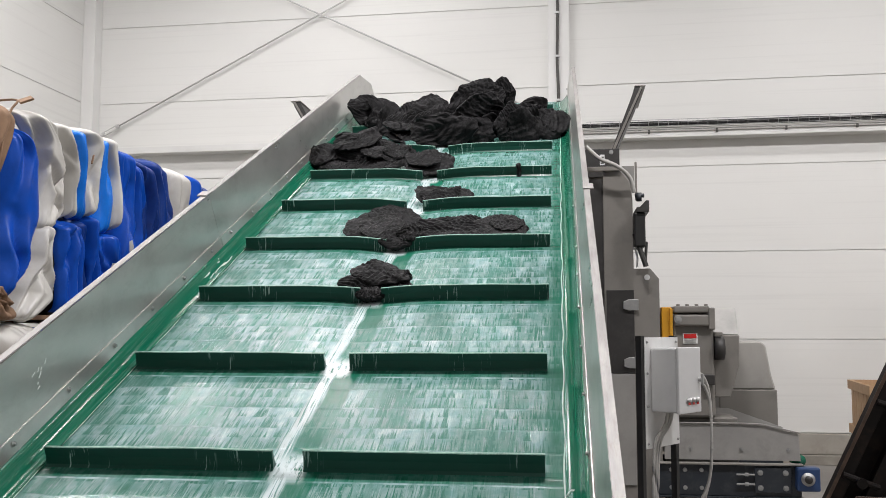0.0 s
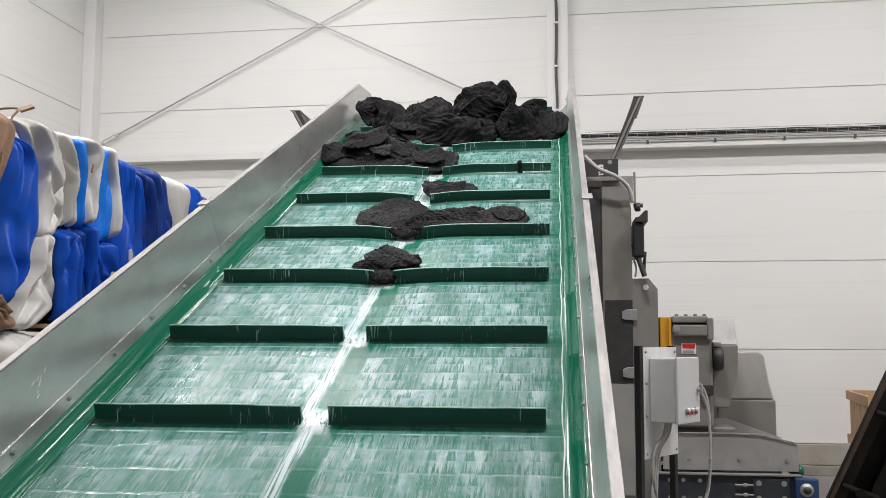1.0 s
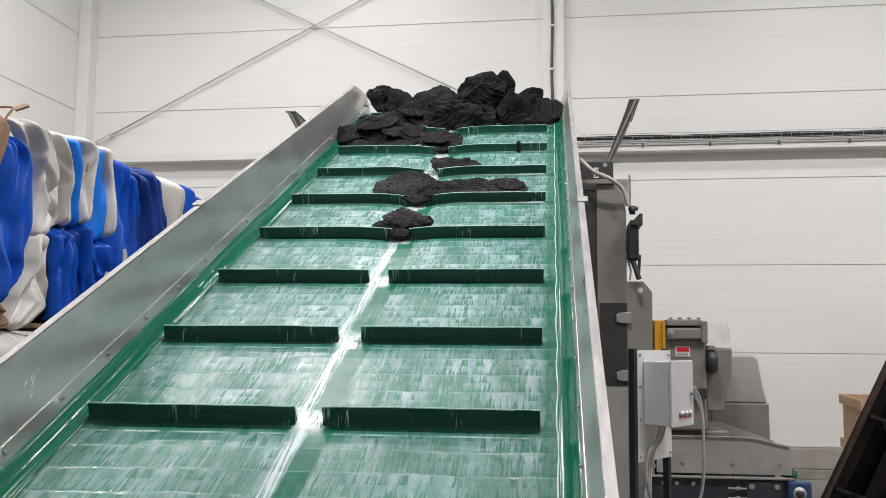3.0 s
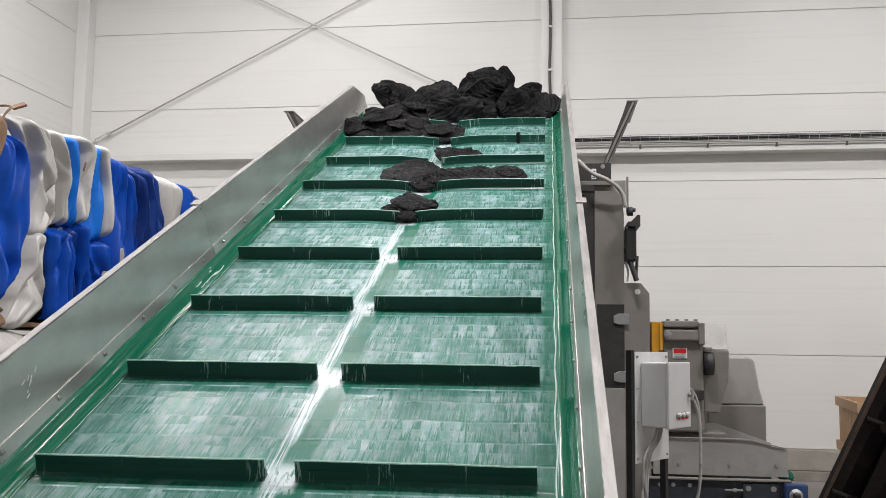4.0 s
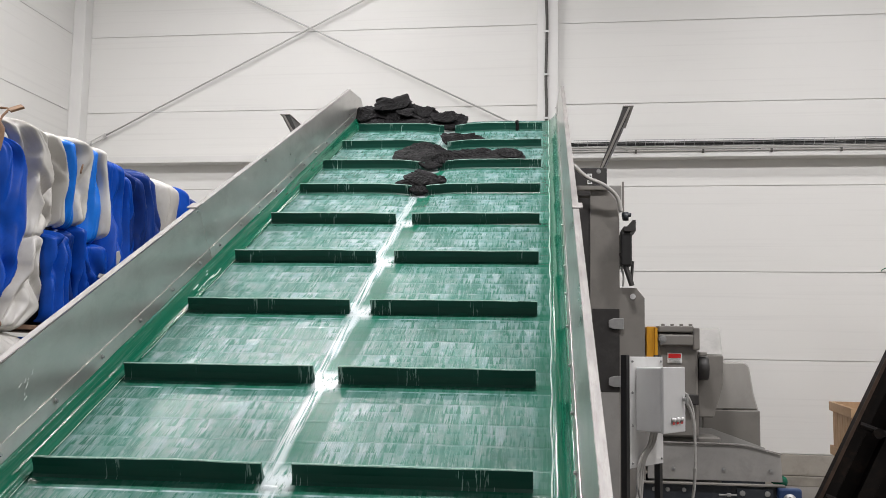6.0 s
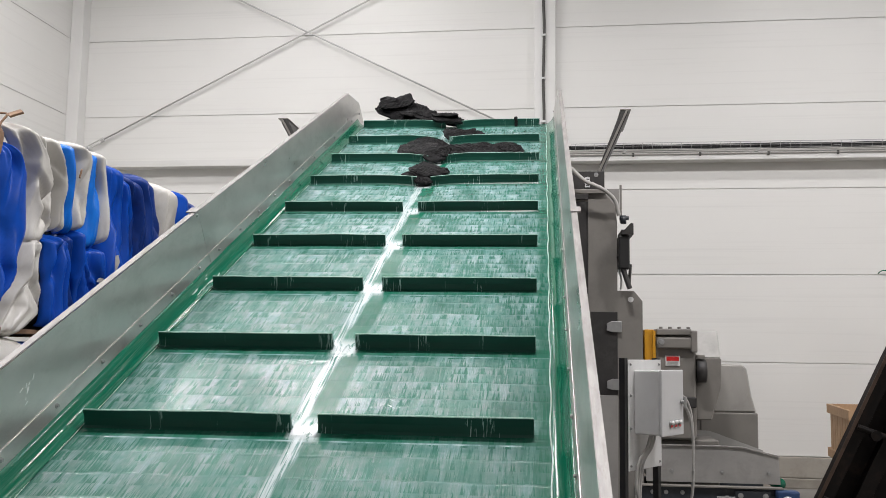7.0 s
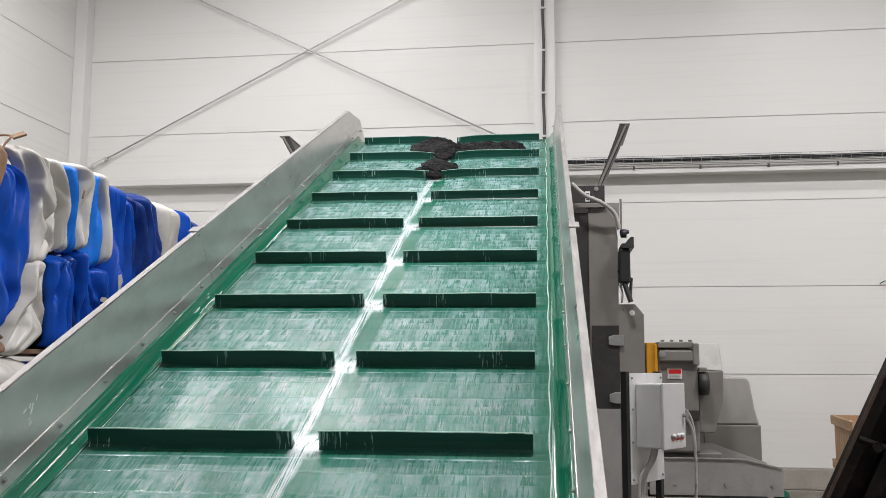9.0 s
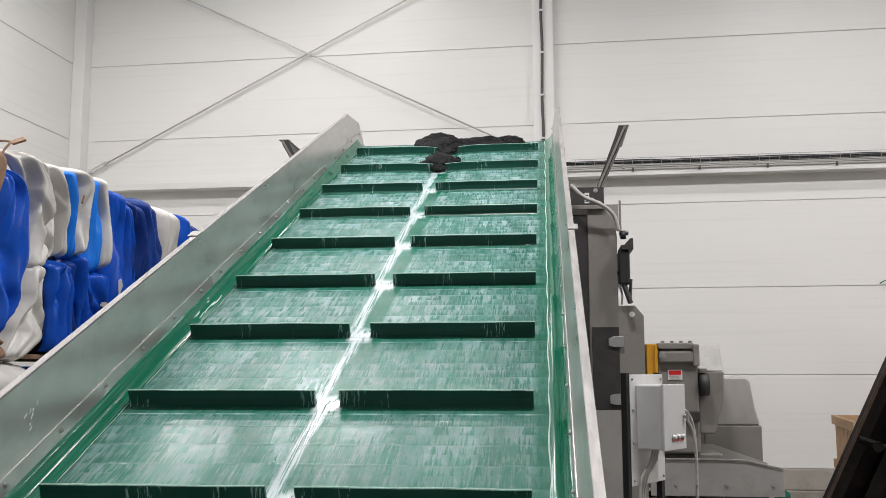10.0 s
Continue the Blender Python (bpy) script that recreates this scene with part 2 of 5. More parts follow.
def glow(name, color, strength):
    m, nt, b = nodes_of(name)
    b.inputs["Emission Color"].default_value = (*color, 1)
    b.inputs["Emission Strength"].default_value = strength
    b.inputs["Base Color"].default_value = (0.8, 0.8, 0.8, 1)
    return m


M_BELT, M_CLEAT, M_WAD, M_PANEL, M_WOOD = belt_material(), cleat_material(), wad_material(), panel_material(), wood_material()
M_SKIRT = surface("green_skirt", (0.004, 0.120, 0.066), 0.13, 0, 0.18, 5, 40, 0.03, (0.36, 0.54, 0.48), 0.16, (12, 0.35, 12), 0.06)
M_STEEL = surface("galvanised_steel", (0.60, 0.585, 0.565), 0.30, 0.80, 0.14, 3, 50, 0.03, (0.30, 0.29, 0.27), 0.40, (1.6, 0.7, 1.6), 0.16)
M_EDGE = surface("brushed_steel_edge", (0.34, 0.325, 0.315), 0.50, 0.30, 0.28, 6, 60, 0.08, (0.20, 0.17, 0.145), 0.6, (5, 0.8, 5), 0.25)
M_BOLT = surface("zinc_bolt", (0.38, 0.38, 0.375), 0.48, 0.6, 0.1, 30, 90, 0.05)
M_GREY = surface("machine_grey_paint", (0.215, 0.202, 0.184), 0.45, 0, 0.10, 2.5, 70, 0.05, (0.08, 0.075, 0.07), 0.3)
# lighter machine grey for the hood top, with the light on it painted in
M_GREY_LIT_TOP = surface("worn_grey_lit_top", (0.44, 0.43, 0.41), 0.35, 0, 0.15, 6, 70, 0.05, (0.22, 0.21, 0.2), 0.35)
M_GREY_LIGHT = surface("light_grey_paint", (0.30, 0.29, 0.275), 0.5, 0, 0.10, 3, 70, 0.05, (0.16, 0.15, 0.14), 0.35)
M_SHELL = surface("pale_scuffed_shell", (0.37, 0.355, 0.33), 0.5, 0, 0.12, 3, 70, 0.05, (0.24, 0.23, 0.21), 0.45, (1, 1, 0.5))
M_SHEETMETAL = surface("dull_sheet_steel", (0.41, 0.40, 0.385), 0.38, 0.35, 0.14, 3, 60, 0.04, (0.20, 0.19, 0.175), 0.4)
M_DARK = surface("dark_grey_paint", (0.032, 0.030, 0.029), 0.5, 0, 0.2, 4, 70, 0.08, (0.10, 0.095, 0.09), 0.3)
M_BLACK = surface("black_rubber", (0.014, 0.014, 0.014), 0.5, 0, 0.2, 6, 80, 0.1)
M_SLATE = surface("slate_blue_paint", (0.024, 0.029, 0.037), 0.4, 0, 0.15, 5, 60, 0.06, (0.12, 0.12, 0.12), 0.3)
M_BLUE_CAST = surface("blue_cast_iron", (0.022, 0.052, 0.14), 0.4, 0, 0.2, 9, 70, 0.1)
M_YELLOW = surface("orange_yellow_paint", (0.62, 0.30, 0.02), 0.4, 0, 0.1, 6, 70, 0.05)
M_WHITE_PAINT = surface("white_column_paint", (0.76, 0.755, 0.74), 0.45, 0, 0.04, 2, 60, 0.03)
M_BEAM = surface("white_beam_paint", (0.72, 0.715, 0.70), 0.4, 0, 0.05, 2, 60, 0.03)
M_BOX = surface("light_grey_enclosure", (0.60, 0.60, 0.60), 0.4, 0, 0.05, 4, 70, 0.04, (0.36, 0.36, 0.35), 0.2)
M_PLATE = surface("pale_mounting_plate", (0.72, 0.72, 0.715), 0.4, 0.2, 0.06, 4, 70, 0.04, (0.4, 0.4, 0.38), 0.25)
M_CABLE = surface("grey_cable", (0.42, 0.41, 0.39), 0.5, 0, 0.1, 8, 70, 0.04)
M_CABLE_DARK = surface("dark_conduit", (0.07, 0.066, 0.06), 0.5, 0, 0.15, 8, 70, 0.04)
M_ROD = surface("grey_steel_rod", (0.58, 0.575, 0.565), 0.45, 0.15, 0.1, 8, 70, 0.04)
M_CONCRETE = surface("concrete", (0.36, 0.335, 0.295), 0.85, 0, 0.18, 2.2, 45, 0.35, (0.22, 0.20, 0.17), 0.5)
M_FLOOR = surface("concrete_floor", (0.27, 0.255, 0.235), 0.6, 0, 0.2, 0.8, 30, 0.2, (0.15, 0.14, 0.13), 0.5)
M_RUST = surface("rusty_dark_steel", (0.0060, 0.0045, 0.0040), 0.6, 0.0, 0.3, 9, 60, 0.25, (0.038, 0.020, 0.012), 0.4)
# lighter rust of tube and bracket, also the painted light on the channel edge
M_RUST_LIT = surface("light_rust_and_lit_edge", (0.075, 0.046, 0.032), 0.55, 0.1, 0.35, 10, 60, 0.25, (0.020, 0.012, 0.009), 0.7)
M_CEIL = surface("grey_roof_sheet", (0.16, 0.165, 0.17), 0.6, 0, 0.05, 1, 40, 0.05)
M_RED = surface("red_plastic", (0.55, 0.02, 0.02), 0.35, 0, 0.1, 20, 90, 0.0)
M_PAPER = surface("white_label", (0.75, 0.75, 0.74), 0.5, 0, 0.03, 20, 90, 0.0)
M_INK = surface("dark_print", (0.05, 0.05, 0.05), 0.5, 0, 0.03, 20, 90, 0.0)
M_SHEET_BLUE = surface("blue_drum_plastic", (0.003, 0.072, 0.46), 0.34, 0, 0.25, 4, 40, 0.10, (0.003, 0.032, 0.22), 0.4)
M_SHEET_SKY = surface("bright_blue_drum_plastic", (0.008, 0.165, 0.66), 0.34, 0, 0.18, 4, 40, 0.10, (0.006, 0.07, 0.38), 0.35)
M_SHEET_NAVY = surface("navy_drum_plastic", (0.0060, 0.0375, 0.2200), 0.36, 0, 0.3, 5, 40, 0.08, (0.005, 0.012, 0.07), 0.5)
M_SHEET_WHITE = surface("milky_white_plastic", (0.60, 0.585, 0.55), 0.4, 0, 0.10, 3, 40, 0.08, (0.36, 0.31, 0.25), 0.35)
M_CARD = surface("brown_cardboard", (0.27, 0.165, 0.10), 0.85, 0, 0.2, 6, 50, 0.2, (0.12, 0.07, 0.045), 0.5)
# near-black filler, seen only in the gaps between bale sheets
M_DEEP = surface("near_black_bale_fill", (0.03, 0.026, 0.03), 0.7, 0, 0.3, 6, 50, 0.2)
M_RUST.node_tree.nodes["Principled BSDF"].inputs["Specular IOR Level"].default_value = 0.2
for plastic in (M_SHEET_BLUE, M_SHEET_SKY, M_SHEET_NAVY):
    plastic.node_tree.nodes["Principled BSDF"].inputs["Specular IOR Level"].default_value = 0.28
M_LED = glow("led_diffuser", (1.0, 0.97, 0.92), 5.0)


# ---- building helpers ----
def mesh_of(bm, name, material, smooth=False):
    me = bpy.data.meshes.new(name)
    bm.normal_update()
    bm.to_mesh(me)
    bm.free()
    for mm in (material if isinstance(material, (list, tuple)) else (material,)):
        me.materials.append(mm)
    if smooth:
        for p in me.polygons:
            p.use_smooth = True
    return me


def part(name, bm, material, parent, label="", smooth=False, m=None):
    """Links a bmesh as one mesh object under a thing or a part."""
    ob = new(name, mesh_of(bm, name, material, smooth))
    ob.parent = parent
    if m is not None:
        ob.matrix_basis = m
    return tagged(ob, label)


def thing(name, label, category, m=None, group="", kind=""):
    ob = new(name)
    ob.empty_display_size = 0.1
    if m is not None:
        ob.matrix_basis = m
    return tagged(ob, label, category, group, kind)


def solid(name, bm, material, label, category="", m=None, group="", kind="", smooth=False):
    ob = new(name, mesh_of(bm, name, material, smooth))
    if m is not None:
        ob.matrix_basis = m
    return tagged(ob, label, category, group, kind)


def box(bm, x0, x1, y0, y1, z0, z1, bevel=0.0, m=None):
    vs = [bm.verts.new((x, y, z)) for z in (z0, z1) for y in (y0, y1) for x in (x0, x1)]
    fs = [bm.faces.new([vs[i] for i in q]) for q in ((0, 2, 3, 1), (4, 5, 7, 6), (0, 1, 5, 4), (2, 6, 7, 3), (0, 4, 6, 2), (1, 3, 7, 5))]
    if bevel:
        es = list({e for f in fs for e in f.edges})
        out = bmesh.ops.bevel(bm, geom=es, offset=bevel, segments=2, affect="EDGES", profile=0.5)
        vs = list({v for f in out["faces"] for v in f.verts} | {v for v in vs if v.is_valid})
    if m is not None:
        bmesh.ops.transform(bm, matrix=m, verts=[v for v in vs if v.is_valid])
    return bm


def slab(*a, bevel=0.0, m=None):
    return box(bmesh.new(), *a, bevel=bevel, m=m)


def prism(pts, y0, y1, bevel=0.0, axis="y"):
    """An outline in x and z, given thickness along y (or in y, z along x)."""
    bm = bmesh.new()
    put = (lambda a, b, d: (a, d, b)) if axis == "y" else (lambda a, b, d: (d, a, b)) if axis == "x" else (lambda a, b, d: (a, b, d))
    low = [bm.verts.new(put(a, b, y0)) for a, b in pts]
    high = [bm.verts.new(put(a, b, y1)) for a, b in pts]
    bm.faces.new(low)
    bm.faces.new(high[::-1])
    n = len(pts)
    for i in range(n):
        bm.faces.new((low[i], high[i], high[(i + 1) % n], low[(i + 1) % n]))
    bmesh.ops.recalc_face_normals(bm, faces=bm.faces[:])
    if bevel:
        bmesh.ops.bevel(bm, geom=bm.edges[:], offset=bevel, segments=1, affect="EDGES")
    return bm


def rod(bm, a, b, r, n=10, r2=None):
    a, b = Vector(a), Vector(b)
    q = (b - a).to_track_quat("Z", "Y").to_matrix().to_4x4()
    bmesh.ops.create_cone(bm, cap_ends=True, segments=n, radius1=r, radius2=r if r2 is None else r2, depth=(b - a).length,
                          matrix=Matrix.Translation((a + b) / 2) @ q)
    return bm


def tube(points, r, n=8, steps=6):
    """A smooth tube through points."""
    pts = [Vector(p) for p in points]
    line = []
    for i in range(len(pts) - 1):
        p0, p1, p2, p3 = pts[max(i - 1, 0)], pts[i], pts[i + 1], pts[min(i + 2, len(pts) - 1)]
        for k in range(steps):
            t = k / steps
            line.append(0.5 * ((2 * p1) + (p2 - p0) * t + (2 * p0 - 5 * p1 + 4 * p2 - p3) * t * t + (3 * p1 - p0 - 3 * p2 + p3) * t ** 3))
    line.append(pts[-1])
    bm = bmesh.new()
    rings = []
    side = Vector((0, 0, 1))
    for i, p in enumerate(line):
        d = (line[min(i + 1, len(line) - 1)] - line[max(i - 1, 0)]).normalized()
        u = d.cross(side)
        if u.length < 0.05:
            u = d.cross(Vector((1, 0, 0)))
        u.normalize()
        w = d.cross(u)
        rings.append([bm.verts.new(p + r * (math.cos(a) * u + math.sin(a) * w)) for a in (2 * math.pi * j / n for j in range(n))])
    for r0, r1 in zip(rings, rings[1:]):
        for j in range(n):
            bm.faces.new((r0[j], r0[(j + 1) % n], r1[(j + 1) % n], r1[j]))
    bm.faces.new(rings[0][::-1])
    bm.faces.new(rings[-1])
    bmesh.ops.recalc_face_normals(bm, faces=bm.faces[:])
    return bm


def bolt(parent, where, normal, r=0.011, name="bolt"):
    bm = bmesh.new()
    d = Vector(normal)
    rod(bm, (0, 0, 0), d * 0.002, r * 1.5, 12)
    rod(bm, d * 0.002, d * 0.009, r, 6, r * 0.9)
    return part(name, bm, M_BOLT, parent, m=Matrix.Translation(where))


# ---- the hall ----
def hall():
    floor_bm = slab(-6.4, 16, -16, 11.2, -0.25, 0.0)
    solid("floor", floor_bm, M_FLOOR, "worn grey concrete hall floor with dark stains", m=HALL, kind="structure")
    solid("ceiling", slab(-6.6, 16, -16, 11.3, 8.2, 8.4), M_CEIL, "grey profiled sheet roof of the hall", m=HALL, kind="structure")
    joints = [0.34] + [5.367 - 0.9983 * k for k in range(4, -4, -1)]

    def clad(name, label, a0, a1, put, cuts):
        wall = tagged(new(name), label, kind="structure")
        wall.empty_display_size = 0.1
        wall.matrix_basis = HALL
        part("backing", slab(*put(a0, a1, 0.012, 0.16), 0.0, 8.2), M_WHITE_PAINT, wall)
        edges = [a0] + list(cuts) + [a1]
        for b0, b1 in zip(edges, edges[1:]):
            for z0, z1 in zip(joints, joints[1:]):
                bm = slab(*put(b0 + 0.003, b1 - 0.003, 0.0, 0.011), z0 + 0.004, min(z1 - 0.004, 8.19), bevel=0.0035)
                part("wall_panel", bm, M_PANEL, wall)
        return wall

    clad("wall_north", "white ribbed sandwich panels in metre-high rows", WALL_X, 16, lambda a, b, d0, d1: (a, b, WALL_Y + d0, WALL_Y + d1), (-0.30, 5.6, 11.2))
    clad("wall_west", "white ribbed sandwich panels meeting the corner column", -16, WALL_Y, lambda a, b, d0, d1: (WALL_X - d1, WALL_X - d0, a, b), (-10, -4, 2.0))
    for name, dims in (("wall_east", (16, 16.15, -16, 11.2)), ("wall_south", (-6.5, 16, -16.15, -16))):
        solid(name, slab(*dims, 0, 8.2), M_PANEL, "plain white panel wall of the hall", m=HALL, kind="structure")
    plinth = bmesh.new()
    box(plinth, WALL_X, 16, WALL_Y - 0.05, WALL_Y + 0.01, 0.11, 0.335, 0.008)
    box(plinth, WALL_X, 16, WALL_Y - 0.09, WALL_Y + 0.01, 0.0, 0.106, 0.008)
    solid("plinth", plinth, M_CONCRETE, "rough grey concrete plinth along the wall foot", m=HALL, kind="structure")
    col = bmesh.new()
    box(col, -0.435, -0.185, WALL_Y - 0.10, WALL_Y - 0.002, 0.336, 8.2, 0.006)
    solid("column_1", col, M_WHITE_PAINT, "white steel column cover on the back wall", m=HALL, kind="structure")
    col = bmesh.new()
    box(col, -6.354, -6.19, WALL_Y - 0.18, WALL_Y - 0.002, 0.336, 8.2, 0.006)
    solid("column_2", col, M_WHITE_PAINT, "white corner column where the panel walls meet", m=HALL, kind="structure")
    # horizontal rail with a lip, in two lengths
    for i, (a0, a1) in enumerate(((-6.188, -0.437), (-0.183, 15.9))):
        bm = bmesh.new()
        box(bm, a0, a1, WALL_Y - 0.19, WALL_Y - 0.002, 3.68, 3.705, 0.003)
        box(bm, a0, a1, WALL_Y - 0.19, WALL_Y - 0.18, 3.7045, 3.76, 0.002)
        solid("rail_%d" % (i + 1), bm, M_BEAM, "white horizontal steel rail along the panel wall", m=HALL, kind="structure")
    # cable tray on the rail
    tray = thing("cable_tray", "wire mesh cable tray with dark cables and grey conduits", "cable tray", HALL)
    y0 = WALL_Y - 0.19
    a0, a1 = 0.0, 9.0
    bm = bmesh.new()
    for z, y in ((3.885, y0), (3.85, y0), (3.885, y0 + 0.12), (3.812, y0 + 0.06), (3.812, y0 + 0.12), (3.812, y0)):
        rod(bm, (a0, y, z), (a1, y, z), 0.003, 6)
    for i in range(int((a1 - a0) / 0.11)):
        a = a0 + 0.05 + i * 0.11
        rod(bm, (a, y0, 3.888), (a, y0, 3.812), 0.0026, 5)
        rod(bm, (a, y0, 3.812), (a, y0 + 0.13, 3.812), 0.0026, 5)
    part("mesh_basket", bm, M_BOLT, tray)
    rnd = random.Random(5)
    for i in range(6):
        pts = [(a0 - 0.2 + k * 0.5, y0 + 0.014 + 0.02 * (i % 4), 3.830 + 0.020 * (i // 3) + 0.006 * (i % 2) + rnd.uniform(-0.008, 0.010)) for k in range(19)]
        part("cable", tube(pts, 0.011, 6, 3), M_BLACK, tray, "black cable in the tray", True)
    for z, yy, dip in ((3.797, 0.01, 0.004), (3.776, 0.0, 0.0), (3.748, -0.012, 0.0)):
        pts = [(a0 - 0.1 + k * 0.7, y0 + yy, z + dip * math.sin(k * 1.3)) for k in range(14)]
        part("conduit", tube(pts, 0.0095, 8, 3), M_CABLE, tray, "grey plastic conduit", True)
    for k in range(8):
        a = 0.70 + 0.755 * k
        part("clamp", slab(a, a + 0.022, y0 - 0.028, y0 + 0.01, 3.722, 3.765, bevel=0.003), M_CABLE_DARK, tray, "dark conduit clamp")
    for k in range(4):
        a = 0.60 + 1.5 * k
        part("bracket", slab(a, a + 0.03, y0 + 0.0, WALL_Y - 0.003, 3.785, 3.808, bevel=0.003), M_BOLT, tray)
    # cable on the column
    pipe = thing("column_conduit", "dark corrugated conduit clipped to the white column", "conduit", HALL)
    pts = [(-0.325 + 0.006 * math.sin(2.1 * k), WALL_Y - 0.117, 3.95 + 0.35 * k) for k in range(13)]
    part("conduit", tube(pts, 0.017, 8, 4), M_CABLE_DARK, pipe, "", True)
    for k in range(9):
        z = 4.165 + 0.53 * k
        part("clip", slab(-0.352, -0.298, WALL_Y - 0.140, WALL_Y - 0.102, z, z + 0.025, bevel=0.004), M_PAPER, pipe)


def bracing():
    d = WALL_Y - 0.06
    for i, (a, b, name) in enumerate((((-6.21, d, 3.91), (-0.44, d, 6.81), 0), ((-0.44, d - 0.03, 3.99), (-6.21, d - 0.03, 6.85), 1))):
        t = thing("brace_rod", "thin grey steel cross bracing rod with a turnbuckle", "bracing rod", HALL, "crossed wall bracing")
        va, vb = Vector(a), Vector(b)
        w = (vb - va).normalized()
        bm = bmesh.new()
        rod(bm, va + w * 0.36, vb, 0.0105, 10)
        part("rod", bm, M_ROD, t, "", True)
        bm = bmesh.new()
        rod(bm, va, va + w * 0.13, 0.012, 8)
        part("eye_bolt", bm, M_ROD, t, "", True)
        bm = bmesh.new()
        side = Vector((w.z, 0, -w.x)) * 0.022
        for s in (-1, 1):
            rod(bm, va + w * 0.12 + side * s, va + w * 0.34 + side * s, 0.008, 8)
        for k in (0.12, 0.34):
            rod(bm, va + w * (k - 0.02), va + w * (k + 0.02), 0.031, 8)
        part("turnbuckle", bm, M_ROD, t, "grey steel turnbuckle")


def luminaires():
    first = None
    for y, places, watts in LAMP_ROWS:
        for x in places:
            m = pose(x, y, LAMP_Z)
            if first is None:
                first = thing("led_luminaire", "long white industrial LED light hung under the roof", "ceiling light", m, "hall lights")
                part("housing", slab(-0.48, 0.48, -0.17, 0.17, 0.03, 0.09, bevel=0.01), M_BEAM, first)
                part("diffuser", slab(-0.45, 0.45, -0.15, 0.15, 0.012, 0.029), M_LED, first, "glowing diffuser")
                for s in (-0.4, 0.4):
                    bm = bmesh.new()
                    rod(bm, (s, 0, 0.09), (s, 0, 1.20), 0.006, 6)
                    part("hanger", bm, M_ROD, first)
            else:
                copy_thing(first, m)
            lamp = bpy.data.lights.new("led_light", "AREA")
            lamp.shape, lamp.size, lamp.size_y, lamp.energy, lamp.color = "RECTANGLE", 0.90, 0.30, watts, LAMP_TINT
            ob = new("led_light", lamp)
            ob.matrix_basis = m


# ---- the inclined conveyor ----
moving = []          # (object, rows) gathered while building, keyed in motions()
SLICES = 276
SLICE = LOOP / SLICES


def load(k):
    """How far the belt hangs at cleat k, counted from the first pair: only the loaded stretch hangs."""
    a = min(1.0, max(0.0, (k - 0.6) / 2.0))
    return a * a * (3 - 2 * a) if k < 12 else 0.0


def sag(x, amount=1.0):
    """The loaded belt hangs a little lower along the gap between the cleats."""
    return -0.020 * amount * math.exp(-((x - (CB + CC) / 2) / 0.15) ** 2)


def on_loop(q):
    """Pose in the conveyor's space of a belt slice whose middle is q metres along the loop from the tail, on the upper run first."""
    q %= LOOP
    run, arc = HEAD - TAIL, math.pi * RADIUS
    if q < run:
        return pose(0, TAIL + q, BELT)
    if q < run + arc:
        a = (q - run) / RADIUS
        return pose(0, HEAD + RADIUS * math.sin(a), BELT - RADIUS + RADIUS * math.cos(a), -math.degrees(a))
    if q < 2 * run + arc:
        return pose(0, HEAD - (q - run - arc), BELT - 2 * RADIUS, -180)
    a = (q - 2 * run - arc) / RADIUS
    return pose(0, TAIL - RADIUS * math.sin(a), BELT - RADIUS - RADIUS * math.cos(a), -180 - math.degrees(a))


def loop_rows(q0):
    """Rows for a slice that starts at q0: few on the straights, close together where it turns."""
    run, arc = HEAD - TAIL, math.pi * RADIUS
    marks = (run, run + arc, 2 * run + arc, LOOP)
    q1 = q0 + SPEED * 10
    ts = {0.0, 10.0}
    turning = any((q0 < hi + lap and q1 > lo + lap) for lap in (0, LOOP) for lo, hi in ((marks[0], marks[1]), (marks[2], marks[3])))
    if turning:
        for k in range(81):
            t = k * 0.125
            ts.add(t)
    return [(t, on_loop(q0 + SPEED * t)) for t in sorted(ts)]


def lean(bm, x, out):
    """Sets a guard's piece, built upright at x = 0, to the guard's lean."""
    for v in bm.verts:
        v.co.x = x + out * (v.co.x + LEAN * (v.co.z - 0.03) / 0.235)
    bmesh.ops.recalc_face_normals(bm, faces=bm.faces[:])
    return bm


def guard(parent, x, out, s0, s1, top_end):
    """One length of side guard: a steel sheet with a folded top edge and a bolted foot strip."""
    if top_end:
        outline = [(s0, BELT - 0.03), (s1 + 0.03, BELT - 0.03), (s1 + 0.03, 0.0), (s1 - 0.01, 0.115), (s1 - 0.36, 0.248), (s0, 0.268)]
    else:
        outline = [(s0, BELT - 0.03), (s1, BELT - 0.03), (s1, 0.265), (s0, 0.265)]
    plate = part("side_guard", lean(prism(outline, 0.0, 0.004, axis="x"), x, out), M_STEEL, parent, "scuffed galvanised steel side guard")
    e1, z1 = (s1 - 0.36, 0.248) if top_end else (s1, 0.265)
    bm = bmesh.new()
    ends = []
    for s, z in ((s0, 0.2685), (e1, z1 + 0.0035)):
        ends.append([bm.verts.new(p) for p in ((0.0, s, z), (0.028, s, z), (0.028, s, z + 0.004), (0.0, s, z + 0.004))])
    for k in range(4):
        bm.faces.new((ends[0][k], ends[0][(k + 1) % 4], ends[1][(k + 1) % 4], ends[1][k]))
    bm.faces.new(ends[0][::-1])
    bm.faces.new(ends[1])
    part("flange", lean(bm, x, out), M_EDGE, plate, "bright folded top edge")
    part("clamp_strip", lean(slab(-0.005, -0.001, s0 + 0.002, s1 - 0.002, -0.004, 0.055, bevel=0.0012), x, out), M_STEEL, plate, "steel strip that clamps the skirt")
    s = s0 + 0.13
    while s < s1 - 0.05:
        bolt(plate, (x - out * 0.0065, s, 0.034), (-out, 0, 0), 0.0065)
        s += 0.345
    return plate


